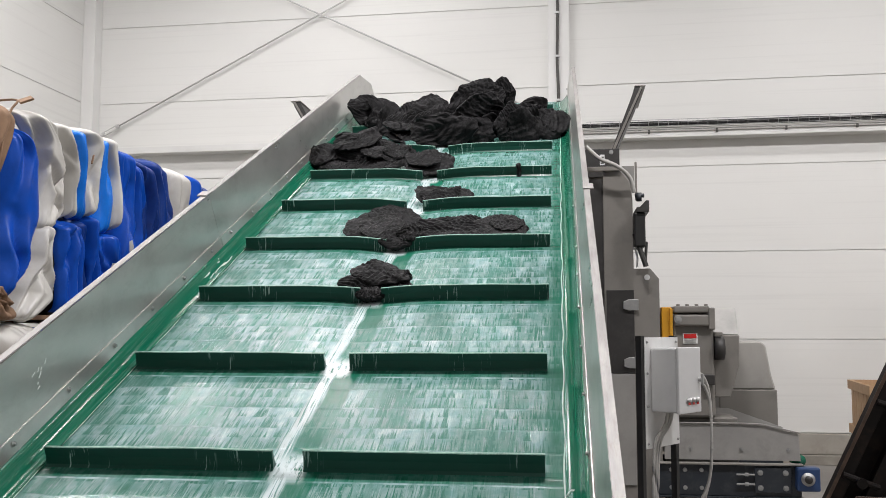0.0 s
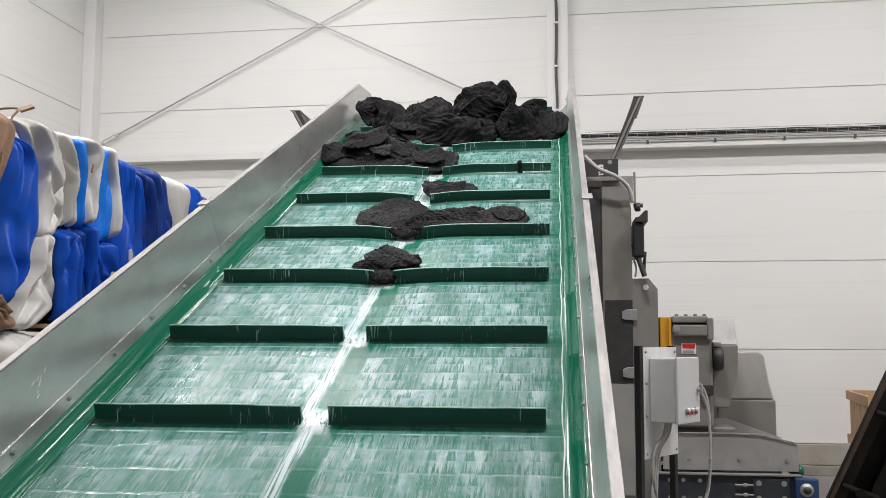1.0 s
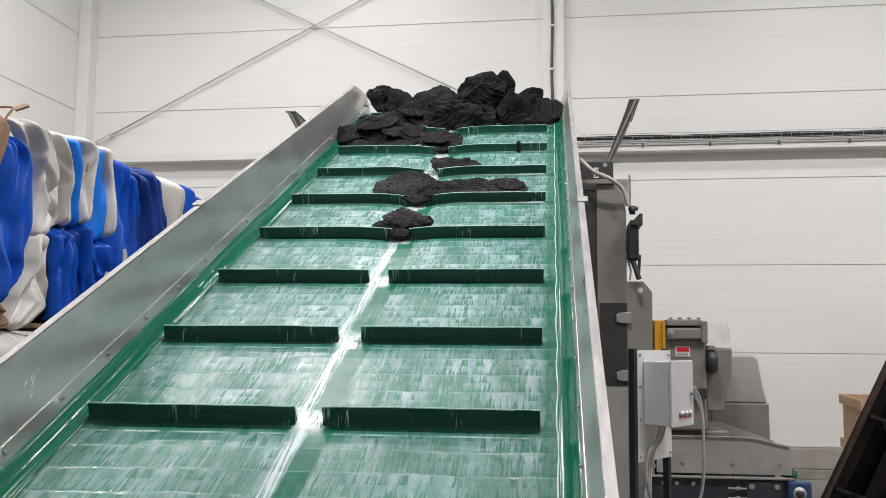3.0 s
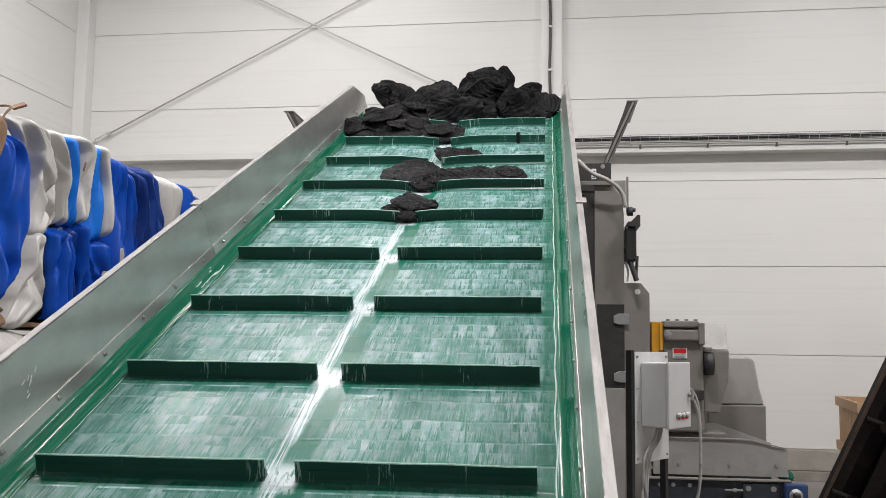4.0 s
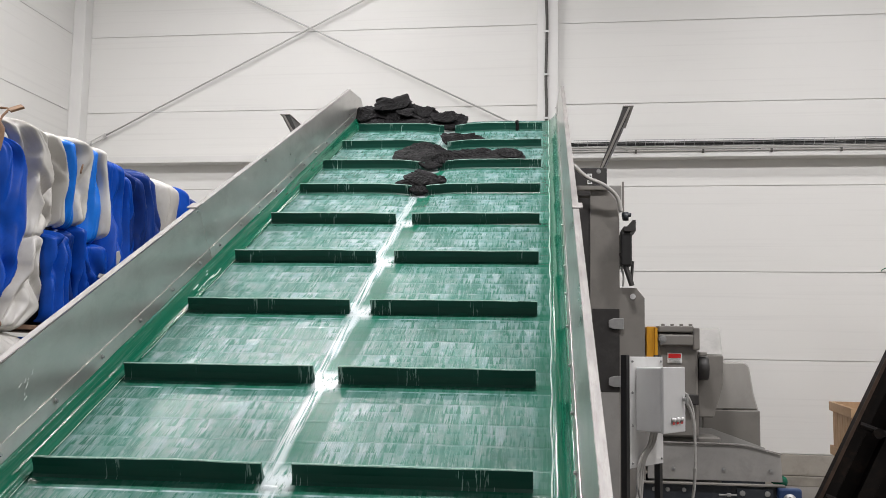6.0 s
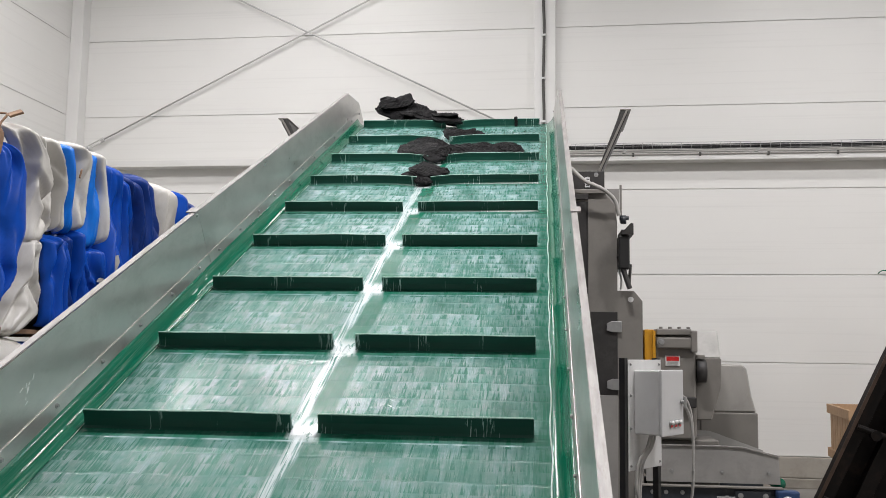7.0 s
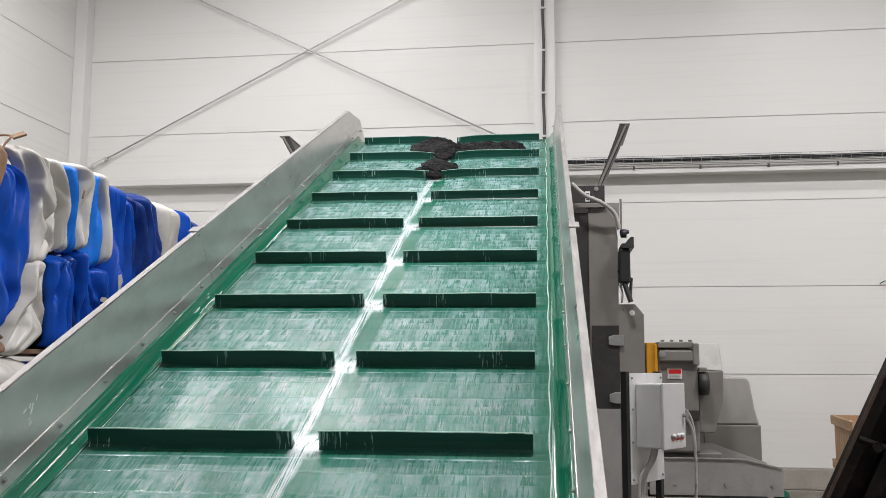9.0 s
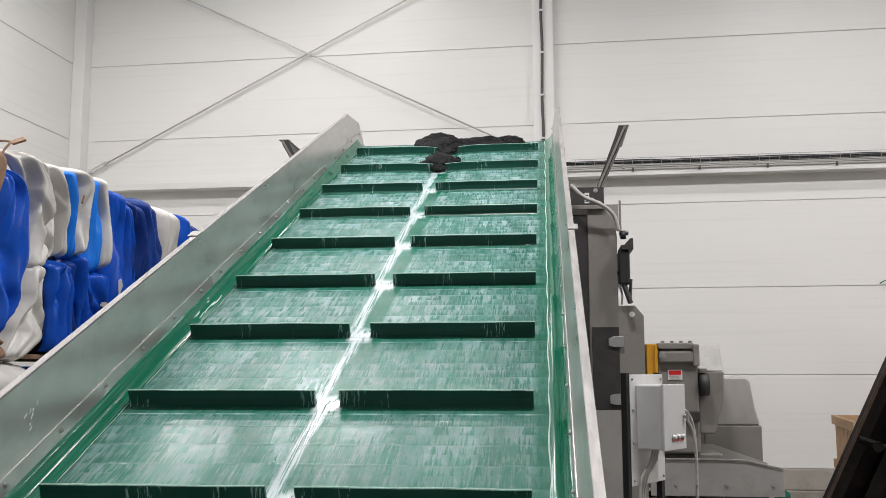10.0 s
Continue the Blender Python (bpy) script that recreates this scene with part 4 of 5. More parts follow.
# ---- machine beside the head ----
def machine():
    y = 7.3
    t = thing("dewatering_machine", "tall grey painted steel machine with plated frame and black doors", "machine")
    pts = [(0.33, 0.0), (0.745, 0.0), (0.745, 1.86), (0.68, 1.94), (0.555, 1.94), (0.555, 2.48), (0.53, 2.62), (0.47, 2.70), (0.33, 2.70)]
    part("front_plate", prism(pts, y, y + 0.02, 0.002), M_GREY, t)
    part("side_body", slab(0.20, 0.553, y + 0.021, y + 1.4, 0.0, 2.60, bevel=0.01), M_GREY, t)
    part("lower_body", slab(0.555, 0.735, y + 0.021, y + 1.2, 0.0, 1.85, bevel=0.01), M_GREY, t)
    part("recess_panel", slab(-1.9, 0.328, y + 0.012, y + 0.02, 0.0, 2.64), M_DARK, t)
    part("top_rail", slab(-0.2, 0.47, y - 0.03, y + 0.02, 2.701, 2.735, bevel=0.004), M_GREY, t)
    door = part("door", slab(0.345, 0.553, y - 0.012, y - 0.001, 1.14, 1.775, bevel=0.003), M_DARK, t, "black painted inspection door")
    for z in (1.22, 1.66):
        hinge = part("hinge", prism([(0.47, z - 0.03), (0.51, z - 0.042), (0.585, z - 0.042), (0.585, z + 0.042), (0.51, z + 0.042), (0.47, z + 0.025)], y - 0.028, y - 0.013, 0.003), M_BOLT, door, "bright zinc hinge")
    part("lower_cover", slab(0.35, 0.55, y - 0.012, y - 0.001, 0.3, 1.135, bevel=0.003), M_GREY_LIGHT, t)
    bm = bmesh.new()
    rod(bm, (0.655, y - 0.003, 1.872), (0.655, y + 0.001, 1.872), 0.022, 20)
    part("lifting_hole", bm, M_PAPER, t, "lifting eye with pale wall behind")
    part("bracket_post", slab(0.575, 0.592, y - 0.01, y + 0.0, 2.47, 2.77, bevel=0.003), M_GREY, t)
    part("bracket_plate", slab(0.48, 0.574, y + 0.022, y + 0.03, 2.58, 2.745, bevel=0.002), M_GREY_LIGHT, t, "pale worn bracket plate")
    # black motor on the side
    motor = part("fan_housing", slab(0.557, 0.640, y - 0.12, y + 0.2, 2.10, 2.36, bevel=0.012), M_BLACK, t, "black motor housing")
    part("cap", prism([(0.575, 2.362), (0.668, 2.362), (0.668, 2.45), (0.645, 2.45), (0.60, 2.40), (0.575, 2.40)], y - 0.14, y + 0.22, 0.003), M_DARK, motor)
    bm = bmesh.new()
    rod(bm, (0.60, y - 0.05, 2.456), (0.60, y - 0.05, 2.52), 0.022, 12)
    rod(bm, (0.57, y - 0.05, 2.50), (0.64, y - 0.05, 2.50), 0.016, 10)
    part("gland", bm, M_SLATE, motor, "", True)
    bm = bmesh.new()
    rod(bm, (0.56, y - 0.08, 2.20), (0.64, y - 0.10, 1.95), 0.02, 8)
    rod(bm, (0.65, y - 0.06, 2.14), (0.635, y - 0.08, 1.95), 0.012, 8)
    part("strut", bm, M_DARK, motor)
    part("hose", tube([(0.20, y - 0.12, 2.88), (0.30, y - 0.14, 2.78), (0.43, y - 0.13, 2.72), (0.53, y - 0.08, 2.64), (0.565, y - 0.06, 2.52)], 0.016, 8), M_CABLE, t, "grey armoured cable", True)
    part("lead", tube([(0.575, y - 0.03, 1.95), (0.58, y - 0.06, 2.02), (0.56, y - 0.05, 2.10)], 0.008, 6), M_PAPER, t, "", True)
    # feed hopper behind the head drum, with flared walls
    yh = 8.0
    hop = part("feed_hopper", slab(-1.95, 0.45, yh, yh + 0.03, 0.85, 2.93, bevel=0.004), M_GREY, t, "grey feed hopper")
    for xs, sgn in ((0.40, 1), (-2.00, -1)):
        reach, top = (0.30, 3.54) if sgn > 0 else (0.35, 3.50)
        a = [(xs, 2.90), (xs + 0.03 * sgn, 2.90), (xs + reach * sgn, top - 0.035), (xs + (reach + 0.005) * sgn, top), (xs + (reach - 0.055) * sgn, top)]
        flare = part("flared_wall", prism(a, yh - 0.05, yh + 0.75, 0.003), M_DARK, hop, "dark flared hopper wall")
        b = [(xs + 0.015 * sgn, 2.94), (xs + 0.038 * sgn, 2.94), (xs + (reach + 0.004) * sgn, top - 0.005), (xs + (reach - 0.014) * sgn, top - 0.005)]
        part("stiffener", prism(b, yh - 0.066, yh - 0.051, 0.002), M_GREY, flare, "grey folded edge")
        part("lip", slab(min(xs + (reach - 0.06) * sgn, xs + (reach + 0.03) * sgn), max(xs + (reach - 0.06) * sgn, xs + (reach + 0.03) * sgn), yh - 0.06, yh + 0.75, top + 0.001, top + 0.008, bevel=0.001), M_GREY, flare)
    part("hopper_head", slab(-0.1, 0.50, yh - 0.09, yh - 0.05, 2.76, 3.0, bevel=0.004), M_DARK, hop)
    part("rear_wall", slab(-1.95, 0.45, yh + 1.05, yh + 1.08, 0.85, 3.0), M_GREY, hop)
    part("hopper_floor", slab(-1.95, 0.45, yh + 0.031, yh + 1.049, 0.82, 0.86), M_GREY, hop)
    for xw in (-1.953, 0.431):
        part("hopper_cheek", slab(xw, xw + 0.02, yh + 0.031, yh + 1.049, 0.861, 2.9), M_GREY, hop)
    for xw in (-1.8, 0.1):
        part("hopper_leg", slab(xw, xw + 0.1, yh + 0.5, yh + 0.6, 0.0, 0.819, bevel=0.004), M_GREY, hop)
    part("data_plate", slab(0.335, 0.375, yh - 0.096, yh - 0.091, 2.86, 2.95), M_PAPER, hop, "white label")
    for k in range(3):
        part("print_bar", slab(0.342, 0.368, yh - 0.098, yh - 0.0965, 2.872 + 0.025 * k, 2.882 + 0.025 * k), M_INK, hop)
    for p in ((0.43, 2.97), (0.40, 2.89), (0.46, 2.86)):
        bolt(hop, (p[0], yh - 0.091, p[1]), (0, -1, 0), 0.013)
    return t


def gearbox():
    y = 7.4
    t = thing("gear_drive", "grey gear drive with motor and orange guard beside the machine", "drive")
    g = part("orange_guard", slab(0.765, 0.838, y - 0.02, y + 0.35, 1.02, 1.645, bevel=0.006), M_YELLOW, t, "orange-yellow coupling guard")
    part("guard_rib", slab(0.825, 0.848, y - 0.04, y + 0.2, 1.02, 1.635, bevel=0.004), M_YELLOW, g)
    body = part("gear_case", slab(0.85, 1.16, y, y + 0.45, 0.80, 1.60, bevel=0.02), M_GREY, t)
    part("lid", slab(0.855, 1.125, y - 0.03, y + 0.42, 1.602, 1.652, bevel=0.01), M_GREY, body)
    part("upper_step", slab(0.86, 1.12, y - 0.045, y - 0.001, 1.50, 1.585, bevel=0.012), M_GREY, body)
    part("ear", slab(1.115, 1.165, y - 0.05, y + 0.0, 1.47, 1.64, bevel=0.01), M_GREY, body)
    for k in range(4):
        part("lid_bolt", slab(0.88 + 0.07 * k, 0.905 + 0.07 * k, y - 0.02, y + 0.01, 1.653, 1.668, bevel=0.002), M_GREY, body)
    bolt(body, (0.885, y - 0.046, 1.55), (0, -1, 0), 0.02)
    tag = part("name_plate", slab(0.925, 1.035, y - 0.006, y - 0.001, 1.365, 1.445, bevel=0.001), M_PAPER, body, "white plate with red field")
    part("red_field", slab(0.933, 1.027, y - 0.009, y - 0.0065, 1.405, 1.438), M_RED, tag)
    for k in range(3):
        part("print_bar", slab(0.935, 1.022, y - 0.009, y - 0.0065, 1.373 + 0.01 * k, 1.376 + 0.01 * k), M_CABLE, tag)
    hood = part("motor_hood", prism([(1.168, 0.95), (1.29, 0.95), (1.36, 1.20), (1.368, 1.43), (1.168, 1.43)], y + 0.1, y + 0.6, 0.008), M_GREY, t)
    # the top's brightness under the lamps is put into its colour
    part("hood_top", prism([(y + 0.10, 1.432), (y + 0.22, 1.645), (y + 0.6, 1.645), (y + 0.6, 1.432)], 1.168, 1.362, 0.006, axis="x"), M_GREY_LIT_TOP, hood, "sloping hood top coloured lighter as if lit")
    bm = bmesh.new()
    rod(bm, (1.165, y + 0.04, 1.33), (1.235, y + 0.04, 1.33), 0.09, 24)
    part("coupling", bm, M_DARK, t, "dark shaft coupling", True)
    part("coupling_lip", slab(1.162, 1.225, y - 0.01, y + 0.06, 1.425, 1.455, bevel=0.006), M_GREY, t)
    part("junction", slab(1.05, 1.15, y - 0.06, y - 0.002, 1.05, 1.13, bevel=0.008), M_DARK, t)
    part("pedestal", slab(0.82, 1.33, y + 0.05, y + 0.5, 0.0, 0.80, bevel=0.01), M_GREY, t)


def tank():
    y = 8.0
    t = thing("grey_tank", "grey tapered steel tank with a paler worn upper part", "tank")
    part("upper_shell", prism([(1.30, 0.985), (1.735, 0.985), (1.70, 1.12), (1.665, 1.345), (1.63, 1.375), (1.30, 1.375)], y, y + 0.9, 0.012), M_SHELL, t, "pale scuffed upper shell")
    part("lower_shell", slab(1.28, 1.745, y - 0.01, y + 0.92, 0.0, 0.982, bevel=0.01), M_GREY, t)


def discharge():
    y = 7.3
    t = thing("discharge_conveyor", "small conveyor with steel hopper sides and dark slate-blue frame", "conveyor")
    side = part("hopper_side", prism([(0.76, 0.50), (1.745, 0.50), (1.735, 0.70), (1.47, 0.76), (1.30, 0.765), (0.76, 0.765)], y, y + 0.006), M_SHEETMETAL, t, "bright sheet steel hopper side")
    part("rear_side", prism([(0.76, 0.50), (1.745, 0.50), (1.735, 0.70), (1.32, 0.845), (0.76, 0.855)], y + 0.5, y + 0.506), M_SHEETMETAL, t)
    for a, b in (((0.76, 0.768), (1.30, 0.768)), ((1.30, 0.768), (1.47, 0.763)), ((1.47, 0.763), (1.74, 0.702))):
        bm = bmesh.new()
        d = Vector((b[0] - a[0], 0, b[1] - a[1]))
        box(bm, 0, d.length, -0.012, 0.02, 0.0, 0.008, 0.001, Matrix.Translation((a[0], y, a[1])) @ pose(0, 0, 0, 0, -math.degrees(math.atan2(d.z, d.x))))
        part("rim", bm, M_EDGE, side)
    for xx in (0.95, 1.32, 1.66):
        bolt(side, (xx, y - 0.001, 0.58), (0, -1, 0), 0.011)
    beam = part("frame_beam", slab(0.70, 1.735, y - 0.05, y - 0.0, 0.245, 0.47, bevel=0.004), M_SLATE, t)
    part("top_flange", slab(0.70, 1.75, y - 0.075, y + 0.0, 0.472, 0.484, bevel=0.002), M_GREY, beam)
    part("bottom_flange", slab(0.70, 1.75, y - 0.075, y + 0.0, 0.23, 0.243, bevel=0.002), M_SLATE, beam)
    p1 = part("joint_plate", slab(1.40, 1.66, y - 0.066, y - 0.051, 0.275, 0.455, bevel=0.003), M_SLATE, beam)
    for xx in (1.44, 1.62):
        for zz in (0.31, 0.42):
            bolt(p1, (xx, y - 0.067, zz), (0, -1, 0), 0.014)
    for xx in (0.80, 0.90, 1.02):
        for zz in (0.30, 0.43):
            bolt(beam, (xx, y - 0.051, zz), (0, -1, 0), 0.011)
    for zz in (0.335, 0.405):
        bm = bmesh.new()
        rod(bm, (1.27, y - 0.068, zz), (1.40, y - 0.068, zz), 0.007, 8)
        rod(bm, (1.33, y - 0.068, zz), (1.355, y - 0.068, zz), 0.014, 6)
        part("tension_screw", bm, M_BOLT, beam, "zinc tensioning screw")
    bearing = part("bearing_block", slab(1.69, 1.855, y - 0.115, y - 0.02, 0.295, 0.468, bevel=0.014), M_BLUE_CAST, t, "blue cast bearing block")
    bm = bmesh.new()
    rod(bm, (1.765, y - 0.13, 0.385), (1.765, y - 0.10, 0.385), 0.048, 24)
    part("bearing_ring", bm, M_BOLT, bearing, "zinc bearing ring", True)
    bm = bmesh.new()
    rod(bm, (1.765, y - 0.145, 0.385), (1.765, y - 0.13, 0.385), 0.028, 16)
    part("shaft_end", bm, M_DARK, bearing, "", True)
    bm = bmesh.new()
    rod(bm, (1.745, y + 0.03, 0.50), (1.745, y + 0.45, 0.50), 0.045, 20)
    part("belt_nose", bm, M_SKIRT, t, "green belt nose", True)
    for xx in (0.85, 1.60):
        part("leg", slab(xx - 0.04, xx + 0.04, y - 0.04, y + 0.04, 0.0, 0.229, bevel=0.003), M_SLATE, t)
    part("far_beam", slab(0.70, 1.735, y + 0.507, y + 0.55, 0.245, 0.47, bevel=0.004), M_SLATE, t)
    for xx in (0.85, 1.60):
        part("leg", slab(xx - 0.04, xx + 0.04, y + 0.50, y + 0.55, 0.0, 0.244, bevel=0.003), M_SLATE, t)


def control_box():
    """Enclosure on a plate between two black posts, turned away from the conveyor."""
    t = thing("control_cabinet", "grey control enclosure on a pale plate with black posts", "control box", pose(0.70, 5.95, 0, 0, 0, 56))
    # own space: the door looks along -y
    plate = part("mounting_plate", slab(-0.21, 0.22, 0.10, 0.104, 0.745, 1.42, bevel=0.001), M_PLATE, t, "pale drilled mounting plate")
    for xx in (-0.185, 0.19):
        for zz in (0.775, 1.0, 1.2, 1.39):
            bolt(plate, (xx, 0.0985, zz), (0, -1, 0), 0.006)
    for xx in (-0.225, 0.20):
        post = part("post", slab(xx - 0.02, xx + 0.02, 0.105, 0.145, 0.0, 1.43, bevel=0.003), M_BLACK, t, "black square steel post")
        part("foot", slab(xx - 0.06, xx + 0.06, 0.065, 0.185, 0.0, 0.008, bevel=0.001), M_BLACK, post)
    body = part("enclosure", slab(-0.14, 0.14, -0.07, 0.0995, 0.965, 1.355, bevel=0.008), M_BOX, t)
    door = part("door", slab(-0.146, 0.146, -0.092, -0.072, 0.96, 1.36, bevel=0.006), M_BOX, body)
    bm = bmesh.new()
    rod(bm, (0.115, -0.093, 1.16), (0.115, -0.115, 1.16), 0.014, 12)
    box(bm, 0.105, 0.125, -0.125, -0.112, 1.125, 1.195, 0.003)
    part("latch", bm, M_BOLT, door, "metal door latch")
    for k, mat_ in enumerate((M_PAPER, M_PLATE, M_PAPER)):
        bm = bmesh.new()
        x = -0.035 + 0.055 * k
        rod(bm, (x, -0.093, 1.035), (x, -0.101, 1.035), 0.021, 16)
        b = part("button_ring", bm, M_BOLT, door, "chrome button ring", True)
        bm = bmesh.new()
        rod(bm, (x, -0.1015, 1.041), (x, -0.112, 1.041), 0.013, 14)
        part("button", bm, mat_, b, "", True)
        part("button_tag", slab(x - 0.014, x + 0.014, -0.1025, -0.1015, 1.012, 1.026), M_RED, b)
    for k in range(3):
        pts = [(-0.06 + 0.03 * k, 0.03, 0.966), (-0.07 + 0.03 * k, 0.05, 0.88), (-0.13 + 0.03 * k, 0.085, 0.76), (-0.15 + 0.025 * k, 0.09, 0.45), (-0.15 + 0.025 * k, 0.09, 0.02)]
        part("cable", tube(pts, 0.010, 8), M_CABLE, t, "grey cable", True)
    for k in range(2):
        pts = [(0.145, -0.02, 1.19 - 0.05 * k), (0.24, -0.05, 1.185 - 0.05 * k), (0.30, -0.07, 1.06 - 0.05 * k), (0.30, -0.08, 0.80), (0.285, -0.07, 0.55), (0.22 + 0.05 * k, -0.02, 0.36), (0.10 + 0.06 * k, 0.02, 0.12), (0.0 + 0.06 * k, 0.03, 0.012)]
        part("loop_cable", tube(pts, 0.0095, 8), M_CABLE, t, "pale grey cable loop", True)


def pallet():
    t = thing("slatted_crate", "pale wooden slatted crate raised on timber blocks", "crate", pose(2.93, 10.05, 0.44, 0, 0, -98))
    for k in range(8):
        part("slat", slab(0.03 + 0.148 * k, 0.155 + 0.148 * k, -0.012, 0.008, 0.03, 0.53 - 0.006 * (k % 3), bevel=0.003), M_WOOD, t)
        part("slat", slab(0.03 + 0.148 * k, 0.155 + 0.148 * k, 0.76, 0.78, 0.03, 0.53 - 0.006 * (k % 2), bevel=0.003), M_WOOD, t)
    for z in (0.0, 0.44):
        for y in (-0.035, 0.781):
            part("rail_board", slab(-0.02, 1.21, y, y + 0.022, z, z + 0.09, bevel=0.003), M_WOOD, t)
        for x in (-0.045, 1.211):
            part("end_board", slab(x, x + 0.024, -0.036, 0.804, z, z + 0.09, bevel=0.003), M_WOOD, t)
    part("floor_board", slab(0.0, 1.2, 0.01, 0.758, 0.002, 0.028), M_WOOD, t)
    b = thing("timber_block", "stacked rough timber blocks under a crate", "timber", pose(3.30, 9.45, 0))
    for k in range(3):
        part("beam", slab(-0.16, 0.3, -0.5, 0.5, 0.147 * k, 0.147 * k + 0.145, bevel=0.006), M_WOOD, b)


def rusty_frame():
    """Dark inclined steel framework standing beside the path."""
    t = thing("elevator_frame", "dark rusty steel channel frame leaning upward", "steel frame")
    y = 5.2
    a, b = Vector((1.22, y, 0.30)), Vector((2.20, y, 2.30))
    d = (b - a)
    ang = math.degrees(math.atan2(d.z, d.x))
    m = Matrix.Translation(a) @ pose(0, 0, 0, 0, -ang)
    L = d.length
    for k, off in enumerate((0.0, -0.17)):
        bm = bmesh.new()
        box(bm, -0.55, L, -0.02, 0.05, off - 0.05, off, 0.003)
        box(bm, -0.55, L, -0.03, -0.021, off - 0.07, off + 0.004, 0.002)
        part("channel", bm, M_RUST, t, m=m)
    # added strip whose lighter brown paints the light along the channel's edge
    part("edge_angle", slab(-0.55, L, -0.036, -0.0305, -0.012, 0.006, bevel=0.001), M_RUST_LIT, t, "rusty edge strip coloured as if lit", m=m)
    bm = bmesh.new()
    rod(bm, (-0.55, -0.06, -0.36), (L, -0.06, -0.36), 0.030, 14)
    part("tube", bm, M_RUST_LIT, t, "rusty steel tube", True, m=m)
    clamp = part("pivot_bracket", prism([(0.30, -0.09), (0.40, -0.12), (0.50, -0.34), (0.44, -0.40), (0.36, -0.36)], -0.055, -0.045, 0.002), M_RUST_LIT, t, "worn pivot bracket", m=m)
    bm = bmesh.new()
    rod(bm, (0.52, -0.10, -0.34), (0.52, -0.05, -0.34), 0.045, 16)
    rod(bm, (0.52, -0.13, -0.34), (0.52, -0.10, -0.34), 0.022, 6)
    part("pivot_bolt", bm, M_RUST_LIT, clamp)
    part("web_plate", slab(-0.3, L, 0.06, 0.07, -0.6, -0.02), M_RUST, t, m=m)
    for k in range(5):
        bm = bmesh.new()
        rod(bm, (0.05 + k * 0.42, -0.03, -0.02), (0.07 + k * 0.42, -0.03, -0.21), 0.016, 8)
        part("lacing_bar", bm, M_RUST, t, m=m)
        bm = bmesh.new()
        rod(bm, (0.05 + k * 0.42, -0.055, -0.12), (0.05 + k * 0.42, -0.02, -0.12), 0.028, 14)
        part("roller_hub", bm, M_RUST, t, m=m)
    for xx in (0.98, 2.05):
        part("post", slab(xx - 0.04, xx + 0.04, y + 0.08, y + 0.16, 0.0, 0.35 if xx < 1.5 else 1.75, bevel=0.004), M_RUST, t)


# ---- baled plastic ----
def eased(rows, z):
    """Both side edges of a sheet at height z, run smoothly through its rows (height, near edge, far edge)."""
    for (z0, a0, b0), (z1, a1, b1) in zip(rows, rows[1:]):
        if z <= z1 or z1 == rows[-1][0]:
            k = min(1.0, max(0.0, (z - z0) / (z1 - z0)))
            k = k * k * (3 - 2 * k)
            return a0 + (a1 - a0) * k, b0 + (b1 - b0) * k


